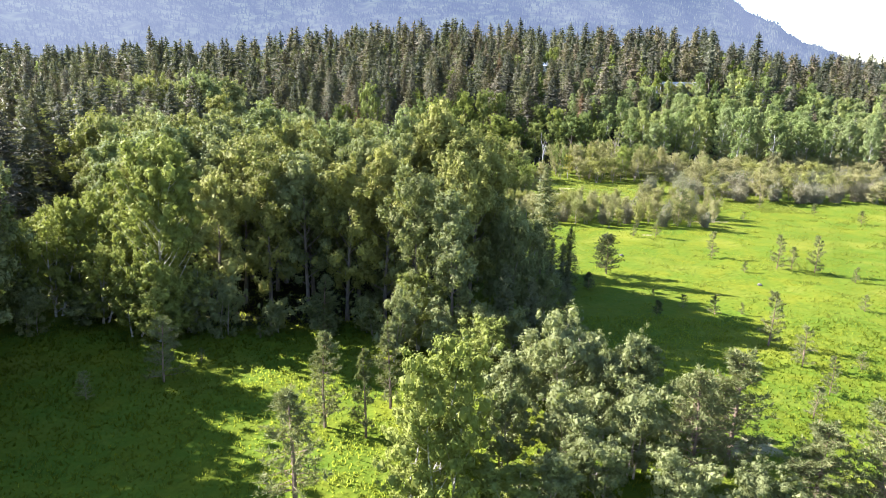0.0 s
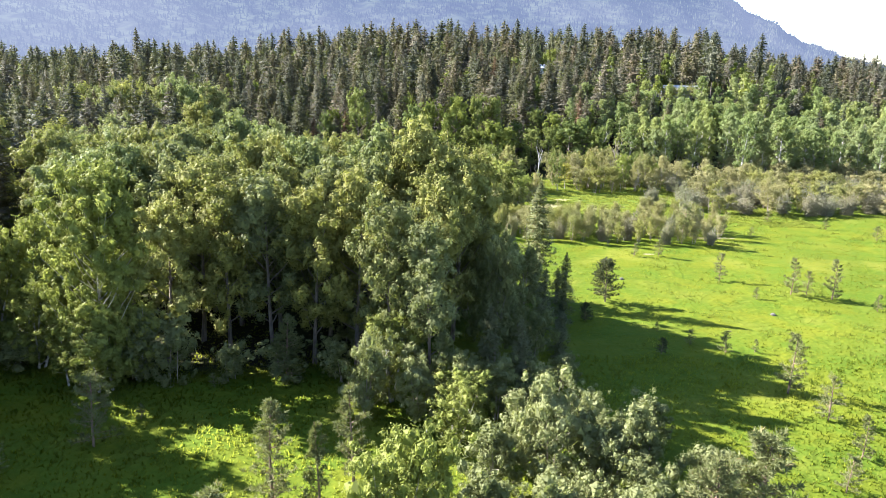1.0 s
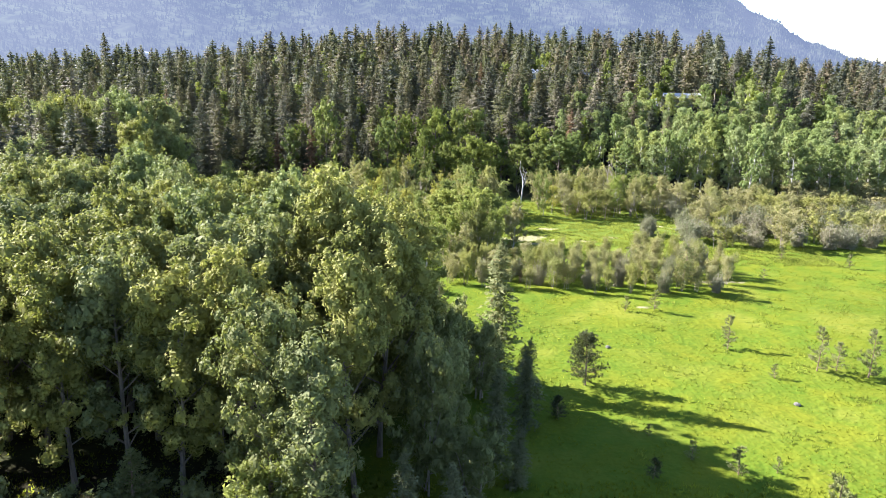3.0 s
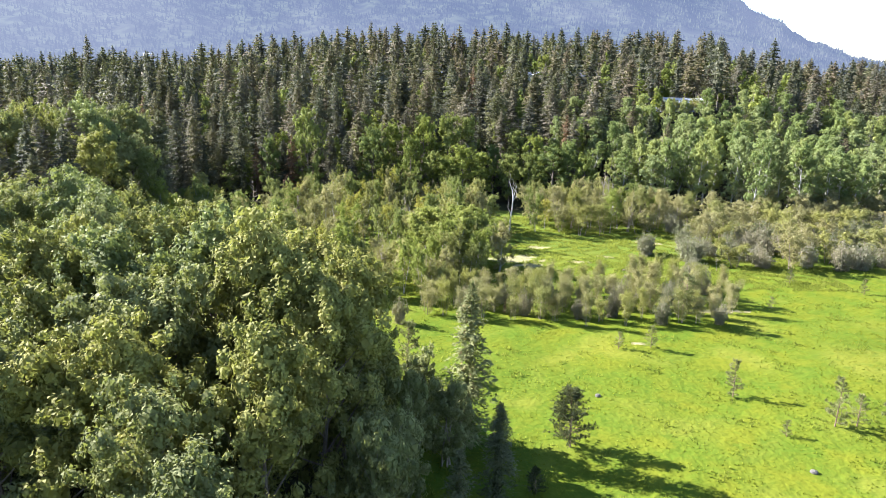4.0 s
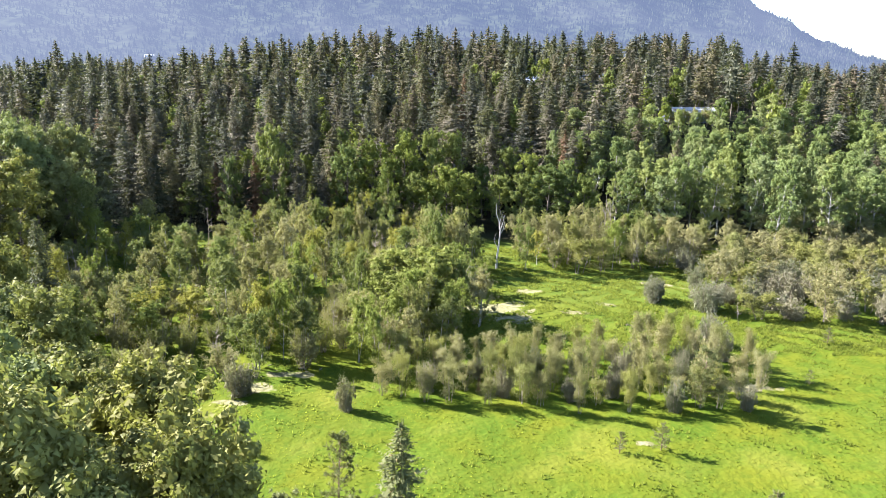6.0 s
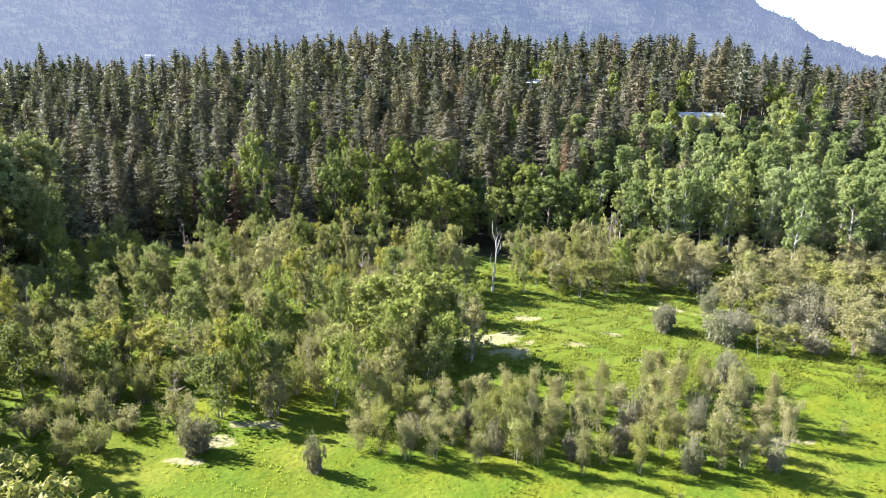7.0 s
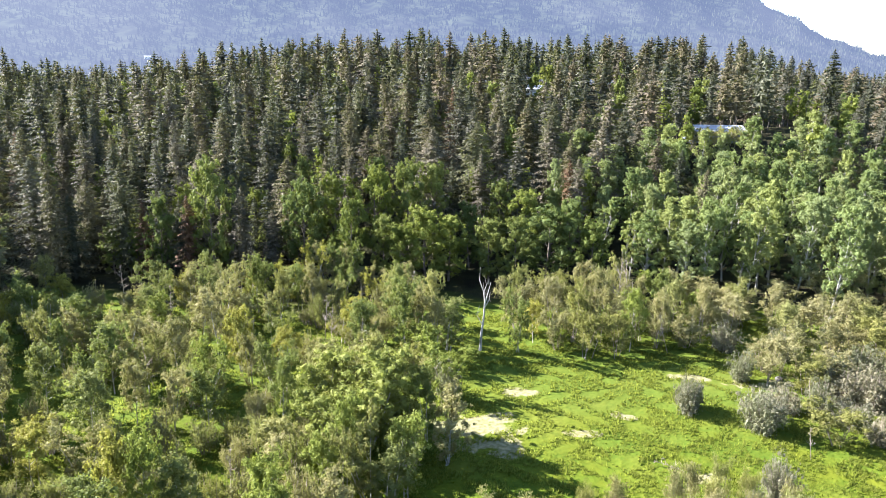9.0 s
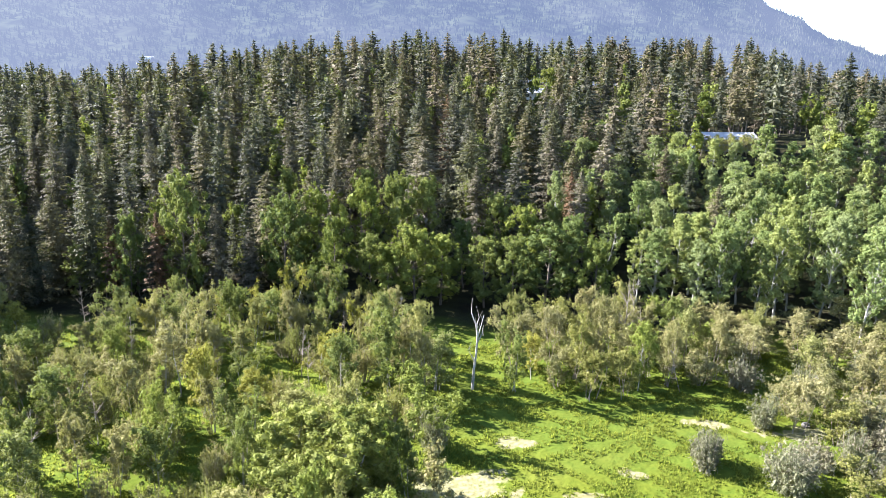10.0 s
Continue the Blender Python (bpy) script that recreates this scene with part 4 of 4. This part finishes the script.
for x, y in scatter(BELT, 2.1, 86, 22):
    if random.random() < 0.75:
        plant("slim", x, y, random.uniform(0.62, 0.95), random.uniform(0.7, 1.35))
    else:
        plant("grey", x, y, random.uniform(0.45, 0.7), random.uniform(0.9, 1.4))
for x, y, h, w in [(6.4, 123.0, 4.1, 0.6), (20.6, 161.3, 5.0, 1.0), (47.9, 159.4, 4.6, 1.1), (55.1, 156.8, 5.0, 1.5), (57.1, 168.3, 4.5, 1.0), (58.2, 177.5, 4.5, 1.2), (66.3, 165.7, 4.6, 1.4), (48.2, 160.5, 3.8, 0.9), (54.0, 155.2, 4.6, 1.2), (-5.1, 125.7, 4.6, 1.0), (59.0, 160.0, 3.5, 1.1), (50.5, 142.5, 5.0, 0.9)]:
    plant("grey", x, y, w, h / 3.2)
    TAKEN.append((x, y, 1.4))
STRIP = [(60, 153), (70, 150), (84, 151), (104, 155), (112, 178), (90, 184), (66, 180), (60, 172)]
for x, y in scatter(STRIP, 3.1, 74, 23):
    if random.random() < 0.5:
        plant("grey", x, y, random.uniform(1.0, 1.5), random.uniform(1.0, 1.7))
    else:
        plant("bushy", x, y, random.uniform(0.9, 1.3), random.uniform(0.55, 0.9))
EDGE = [(28, 175), (44, 173), (57, 180), (58, 194), (44, 194), (30, 190)]
for x, y in scatter(EDGE, 2.9, 36, 24):
    if random.random() < 0.6:
        plant("bushy", x, y, random.uniform(0.75, 1.15), random.uniform(0.55, 1.2))
    else:
        plant("birch", x, y, random.uniform(0.8, 1.1), random.uniform(0.6, 1.2))
for x, y in scatter([(58, 180), (112, 182), (118, 196), (58, 196)], 3.2, 40, 25):
    plant("bushy", x, y, random.uniform(0.9, 1.3), random.uniform(0.5, 0.95))
plant("snag", 25.0, 176.0, 1.0, 1.15, spin=20)
for x, y, s, a in [(50.5, 177.0, 0.8, 18), (46.0, 186.0, 1.5, -3), (48.0, 187.5, 1.4, 4), (-39.0, 160.0, 1.0, 8), (-4.0, 168.0, 0.9, 5), (5.0, 176.0, 0.8, -6), (-14.0, 163.0, 0.9, 4), (-35.0, 150.0, 1.0, -5), (2.0, 140.0, 0.8, 7), (57.0, 150.0, 0.5, 4)]:
    plant("dead", x, y, s, s * 1.1, lean=(0, a))

for x, y, s, a, spin in [(-2.6, 131.8, 0.8, 84, 10), (45.5, 146.5, 0.7, 84, 160), (-4.0, 133.5, 0.6, 86, 200), (30.0, 126.0, 0.6, 85, 60), (56.0, 163.0, 0.8, 83, 30), (12.5, 171.5, 0.7, 85, 100)]:
    plant("dead", x, y, s * 1.4, s, lean=(0, a), spin=spin)
# small reddish shrub, drawn with a shrunken copy of the dying spruce
plant("rust", 20.2, 127.5, 0.12, 0.09)


def stone(x, y, r, seed):
    """A boulder with worn facets, sunk into the grass."""
    rng = np.random.default_rng(seed)
    bm = bmesh.new()
    bmesh.ops.create_icosphere(bm, subdivisions=2, radius=r)
    for v in bm.verts:
        v.co *= 1 + 0.22 * noise.noise(v.co * 1.7 / r + Vector((seed, 0, 0)))
        v.co.z *= 0.62
    me = bpy.data.meshes.new("stone")
    bm.to_mesh(me)
    bm.free()
    me.materials.append(STONE)
    ob = tagged(new("stone", me), "grey weathered stone lying in the meadow grass", "stone", "stones in the meadow")
    ob.matrix_basis = pose(x, y, height_at(x, y) + r * 0.2, 0, 0, 40 * seed)


for i, (x, y, r) in enumerate([(42.9, 90.0, 0.32), (27.6, 103.0, 0.3), (62.0, 168.6, 0.5)]):
    stone(x, y, r, i + 1)

# ---- things: forest edge and terrace ----
TAKEN += [(87, 264, 11), (84, 255, 7), (92, 256, 7), (101, 262, 8), (108, 270, 9)]
for x, y, h, w in [(63.2, 200.6, 17.8, 1.25), (64.5, 204.0, 16.0, 1.1), (58.1, 207.1, 16.5, 1.15), (73.1, 203.5, 20.8, 1.4), (79.1, 189.6, 19.0, 1.35), (70.0, 199.0, 17.0, 1.2), (84.0, 195.0, 18.5, 1.3), (89.5, 190.5, 18.0, 1.3), (78.0, 199.5, 19.0, 1.3), (61.9, 223.4, 16.5, 1.2), (52.5, 209.0, 13.0, 1.1), (40.8, 227.0, 17.0, 1.0), (45.8, 249.0, 15.5, 1.3), (56.3, 240.0, 16.0, 1.2), (48.0, 214.0, 14.0, 1.1)]:
    plant("aspen", x, y, w, h / 15.0)
    TAKEN.append((x, y, 3.0))
for x, y in scatter([(50, 202), (76, 194), (140, 188), (165, 240), (125, 254), (72, 254), (46, 246)], 4.0, 170, 31):
    if random.random() < 0.88 or abs(x - 92) < 20:
        plant("aspenback" if y > 222 else "aspen", x, y, random.uniform(1.0, 1.4), random.uniform(0.9, 1.18))
    else:
        plant("spruce", x, y, random.uniform(0.55, 0.75), random.uniform(0.6, 0.8))
# leafy trees along the foot of the bank
for x, y, h, w in [(4.1, 202.4, 16.2, 0.85), (-20.0, 204.2, 21.6, 1.05), (-29.8, 205.0, 15.2, 0.7), (-6.0, 209.0, 17.2, 1.0), (-0.5, 213.0, 17.6, 1.05), (6.0, 214.5, 18.4, 1.05), (12.0, 215.5, 18.8, 1.1), (17.5, 217.0, 18.4, 1.0), (12.5, 203.0, 11.0, 1.0), (16.5, 204.5, 13.5, 1.15), (20.5, 206.0, 12.0, 1.0), (9.0, 205.5, 12.0, 0.7),
                   (37.2, 206.4, 13.5, 1.25), (31.5, 204.0, 12.5, 0.9), (27.5, 206.0, 12.0, 0.9), (45.0, 203.5, 12.5, 0.9), (41.5, 209.0, 14.5, 0.95), (34.0, 212.0, 15.0, 1.0), (24.0, 213.0, 12.0, 0.8)]:
    plant("broad", x, y, w, h / 15.0)
    TAKEN.append((x, y, 2.7))
for x, y in scatter([(-36, 212), (30, 218), (48, 222), (46, 236), (-12, 230)], 6.0, 15, 32):
    plant("broad", x, y, random.uniform(0.7, 0.95), random.uniform(0.75, 1.05))
    TAKEN.append((x, y, 2.4))
for x, y in scatter([(-52, 203), (-8, 205), (-10, 216), (-52, 216)], 4.2, 30, 35):
    plant("spruce" if random.random() < 0.85 else "broad", x, y, random.uniform(0.5, 0.7), random.uniform(0.45, 0.7))
plant("spruce", 25.5, 226.0, 1.05, 0.94, which=2)
TAKEN.append((25.5, 226.0, 4.5))
for x, y, top in [(-75.0, 251.0, 34.8), (-131.0, 330.0, 41.2), (-43.3, 365.0, 46.5), (-10.5, 352.0, 45.5), (-84.0, 285.0, 35.5), (-104.0, 300.0, 35.0), (24.3, 271.2, 32.5), (22.4, 301.7, 36.4), (4.0, 340.0, 44.0)]:
    plant("spruce", x, y, 1.0, (top - height_at(x, y)) / 25.0, which=1)
plant("brightbirch", 57.5, 377.0, 1.3, 1.3)
for i in range(7):
    plant("bushy", 79.5 + 2.6 * i + random.uniform(-0.6, 0.6), 264.5 + random.uniform(-1, 1), random.uniform(0.8, 1.05), random.uniform(0.5, 0.68))
for x, y, s in [(-24.0, 202.5, 0.68), (43.5, 224.0, 0.75), (-33.0, 206.0, 0.6), (20.0, 262.0, 0.95), (-70.0, 232.0, 0.9)]:
    plant("rust", x, y, s, s * 1.05)
    TAKEN.append((x, y, 2.0))
for x, y in scatter([(-135, 197), (-52, 198), (-8, 214), (44, 219), (62, 246), (66, 263), (-135, 263)], 6.5, 215, 33):
    tall = random.uniform(0.72, 0.98) if random.random() < 0.75 else random.uniform(0.45, 0.7)
    plant("spruce", x, y, tall * random.uniform(0.85, 1.15), tall)
set_out()

TAKEN += [(53.0, 382, 6.5), (57.5, 377, 4.0)] + [(22.5 + 30.5 * (y - 97) / 285, y, 3.2) for y in range(346, 382, 6)]
# the woods farther up the terrace
rng = np.random.default_rng(41)
patterns = [conifer(s, 24, r, 0.9, 6, 6, 1.05, low=0.25, slope=p, ragged=0.3) for s, r, p in ((141, 6.2, 0.46), (142, 5.2, 0.42), (143, 6.8, 0.54), (144, 4.3, 0.42))]
back_patterns = [conifer(s, 24, r, 1.2, 6, 4, 1.5, low=0.35, slope=p, ragged=0.3) for s, r, p in ((174, 6.2, 0.48), (175, 5.2, 0.42), (176, 6.8, 0.54))]
far_patterns = [conifer(s, 24, r, 1.9, 5, 3, 2.3, low=0.25) for s, r in ((171, 6.4), (172, 5.6), (173, 7.0))]
leafy = [far_leafy(s, 13, 2.7) for s in (145, 146, 147)]
valley_leafy = [far_leafy(s, 13, 2.7, 2) for s in (148, 149)]


def wood_lot(name, label, choices, leaf, x0, x1, y0, y1, gap, small, large, seed, keep):
    """One mesh of many trees on a jittered lattice."""
    rng = np.random.default_rng(seed)
    X, Y = np.meshgrid(np.arange(x0, x1, gap), np.arange(y0, y1, gap))
    x, y = (X + rng.uniform(-0.45, 0.45, X.shape) * gap).ravel(), (Y + rng.uniform(-0.45, 0.45, X.shape) * gap).ravel()
    ok = keep(x, y) & (rng.random(len(x)) < 0.93)
    for a, b, g in TAKEN:
        ok &= (x - a) ** 2 + (y - b) ** 2 > g * g
    x, y = x[ok], y[ok]
    z = land(x, y)
    which = rng.integers(0, len(choices), len(x))
    vs, fs, ms, ts, total = [], [], [], [], 0
    for i, (wood, green) in enumerate(choices):
        wv, wf = wood.done()
        parts = [(wv, np.concatenate([wf[:, [0, 1, 2]], wf[:, [0, 2, 3]]]), 0), (*green.done(), 1)]
        for j in np.nonzero(which == i)[0]:
            a, s, tint = rng.uniform(0, 6.28), rng.uniform(small, large), rng.random()
            s *= 1 - 0.16 * smooth(70, 130, x[j] - (y[j] - 263) * 0.35)
            w = s * rng.uniform(0.85, 1.2)
            turn = np.array([[math.cos(a) * w, -math.sin(a) * w, 0], [math.sin(a) * w, math.cos(a) * w, 0], [0, 0, s]])
            for v, f, slot in parts:
                vs.append(v @ turn.T + (x[j], y[j], z[j]))
                fs.append(f + total)
                ms.append(np.full(len(f), slot))
                ts.append(np.full(len(v), tint))
                total += len(v)
    me = mesh_of(name, np.concatenate(vs), np.concatenate(fs), [BARK, leaf], np.concatenate(ms))
    me.attributes.new("tint", "FLOAT", "POINT").data.foreach_set("value", np.concatenate(ts).astype(np.float32))
    tagged(new(name, me), label, "woods", kind="stuff")


terrace = lambda x, y: (np.abs(x - 20) < 40 + y * 0.72)
wood_lot("terrace_woods", "dense dark conifer woods covering the terrace", patterns, NEEDLE, -190, 230, 263, 335, 8.6, 0.55, 1.08, 51, terrace)
wood_lot("terrace_woods", "dense dark conifer woods farther up the terrace", back_patterns, NEEDLE, -260, 300, 335, 450, 10.4, 0.62, 1.12, 52, terrace)
wood_lot("far_woods", "mixed woods on the far side of the terrace", far_patterns, NEEDLE, -420, 420, 450, 600, 16.0, 0.7, 1.06, 53, terrace)
wood_lot("edge_woods", "dark conifer woods beside the wet meadow", far_patterns, NEEDLE, -240, -126, 70, 262, 9.0, 0.6, 0.95, 56, lambda x, y: x < 0)
wood_lot("mixed_woods", "pale leafy trees scattered among the terrace conifers", leafy, LEAF_BROAD, -170, 200, 240, 420, 13.0, 0.7, 1.25, 57, terrace)
wood_lot("side_woods", "leafy aspen woods beside the terrace", leafy, LEAF_ASPEN, 140, 330, 190, 340, 7.5, 0.75, 1.1, 54, lambda x, y: x - 140 > (y - 240) * 0.4)
wood_lot("valley_woods", "pale leafy woods on the valley floor", valley_leafy, LEAF_ASPEN, -900, -130, 280, 1300, 36.0, 0.9, 1.5, 55, lambda x, y: x < -150 - (y - 300) * 0.15)


# ---- houses among the trees ----
def box(heap, x0, x1, y0, y1, z0, z1):
    v = [(x, y, z) for z in (z0, z1) for y in (y0, y1) for x in (x0, x1)]
    heap.add(v, [(0, 2, 3, 1), (4, 5, 7, 6), (0, 1, 5, 4), (2, 6, 7, 3), (0, 4, 6, 2), (1, 3, 7, 5)])


def boxed(name, dims, mat, parent, label=""):
    h = Heap()
    box(h, *dims)
    return part(name, h, mat, parent, label)


def gable(heap, x0, x1, y0, y1, z0, rise, thick):
    ym = (y0 + y1) / 2
    v = [(x, y, z) for x in (x0, x1) for y, z in ((y0, z0), (ym, z0 + rise), (y1, z0), (y1, z0 - thick), (ym, z0 + rise - thick), (y0, z0 - thick))]
    f = [(0, 6, 7, 1), (1, 7, 8, 2), (2, 8, 9, 3), (3, 9, 10, 4), (4, 10, 11, 5), (5, 11, 6, 0), (0, 1, 4, 5), (1, 2, 3, 4), (6, 11, 10, 7), (7, 10, 9, 8)]
    heap.add(v, f)


def house(x, y, turn, length, depth, wall_h, rise, label, siding, windows):
    root = tagged(new("house"), label, "house", "houses on the terrace")
    root.matrix_basis = pose(x, y, height_at(x, y), 0, 0, turn)
    a, b = length / 2, depth / 2
    boxed("wall", (-a, a, -b, b, -1.0, wall_h), siding, root)
    r = Heap()
    gable(r, -a - 0.5, a + 0.5, -b - 0.6, b + 0.6, wall_h + 0.14, rise, 0.13)
    part("roof", r, METAL_ROOF, root, "pale grey sheet metal roof")
    for side in (-a, a):
        g = Heap()
        g.add([(side - 0.04, -b, wall_h), (side - 0.04, b, wall_h), (side - 0.04, 0, wall_h + rise * 0.88), (side - 0.04, 0, wall_h + rise * 0.88), (side + 0.04, -b, wall_h), (side + 0.04, b, wall_h), (side + 0.04, 0, wall_h + rise * 0.88), (side + 0.04, 0, wall_h + rise * 0.88)],
              [(0, 1, 2, 3), (4, 6, 5, 7), (0, 2, 6, 4), (1, 5, 6, 2)])
        part("gable_end", g, siding, root)
    for wx in windows:
        w = boxed("window", (wx - 0.75, wx + 0.75, -b - 0.06, -b + 0.02, 0.95, 2.15), WHITE_TRIM, root, "white framed window")
        boxed("pane", (wx - 0.65, wx - 0.04, -b - 0.075, -b - 0.05, 1.05, 2.05), GLASS, w)
        boxed("pane", (wx + 0.04, wx + 0.65, -b - 0.075, -b - 0.05, 1.05, 2.05), GLASS, w)
    d = boxed("door", (0.6, 1.55, -b - 0.07, -b + 0.02, 0.05, 2.1), WHITE_TRIM, root, "white front door")
    return root


house(87.3, 271.5, 2, 13.5, 7.0, 2.7, 1.3, "long low blue-grey house with pale metal roof among conifers", SIDING, (-6.0, -3.0, 3.8, 6.2))
house(53.0, 382, -20, 6.5, 5, 2.6, 1.7, "small house with pale roof half hidden by conifers", WHITE_TRIM, (-2.5,))

far_house = house(0, 0, 25, 22, 10, 4.0, 2.5, "small white house on the far valley side", WHITE_TRIM, (-6.0, 5.0))
fx, fy = 25 - 1900 * math.sin(radians(23.2)), 97 + 1900 * math.cos(radians(23.2))
far_house.matrix_basis = pose(fx, fy, float(mountain_height(math.degrees(math.atan2(fx, fy)), math.hypot(fx, fy))) + 1.0, 0, 0, 25)

# ---- grass ----
def grass(name, label, mat, count, poly, tall, wide, seed, blades=3, keep=None):
    rng = np.random.default_rng(seed)
    xs, ys = [p[0] for p in poly], [p[1] for p in poly]
    x, y = rng.uniform(min(xs), max(xs), count), rng.uniform(min(ys), max(ys), count)
    if keep is not None:
        ok = keep(x, y)
        x, y = x[ok], y[ok]
    at = np.repeat(np.stack([x, y, land(x, y) - 0.05], -1), blades, 0)
    n = len(at)
    at[:, :2] += rng.normal(0, wide * 0.5, (n, 2))
    way = rng.normal(0, 0.45, (n, 3)) + np.array([0.12, -0.05, 1.0])
    h = Heap()
    h.kites(at, way, tall * rng.uniform(0.6, 1.4, n), wide * rng.uniform(0.6, 1.3, n), rng, 0.2)
    v, f = h.done()
    tagged(new(name, mesh_of(name, v, f, [mat])), label, "grass", kind="stuff")


def off_sand(x, y):
    ok = np.ones(len(x), bool)
    for a, b, rx, ry in SAND:
        ok &= ((x - a) / rx) ** 2 + ((y - b) / ry) ** 2 > 0.4
    return ok


grass("meadow_grass", "long bright yellow-green meadow grass", GRASS_BLADE, 70000, [(-55, 33), (120, 156)], 0.16, 0.07, 61, keep=off_sand)
grass("tall_grass", "tall soft green grass beside the grove", GRASS_BLADE, 20000, [(-40, 33), (48, 76)], 0.32, 0.08, 63, keep=off_sand)
tussocks = lambda x, y: off_sand(x, y) & (np.sin(x * 0.47 + 2.1 * np.sin(y * 0.31)) * np.sin(y * 0.61 + 1.7 * np.sin(x * 0.37)) + 0.45 * np.sin(x * 1.9 + y * 0.7) * np.sin(y * 2.3 - x * 0.4) > 0.5)
grass("meadow_tussocks", "darker green tussocks of longer meadow grass", FERN_BLADE, 60000, [(-50, 38), (110, 156)], 0.36, 0.1, 64, keep=tussocks)
clumps = lambda x, y: off_sand(x, y) & (np.sin(x * 0.9 + 1.7 * np.sin(y * 0.6)) * np.sin(y * 1.1 + 1.2 * np.sin(x * 0.7)) > -0.25)
grass("lush_clumps", "lush knee-high green herb clumps in the wet clearing", FERN_BLADE, 90000, [(-50, 140), (75, 192)], 0.34, 0.12, 62, keep=clumps)
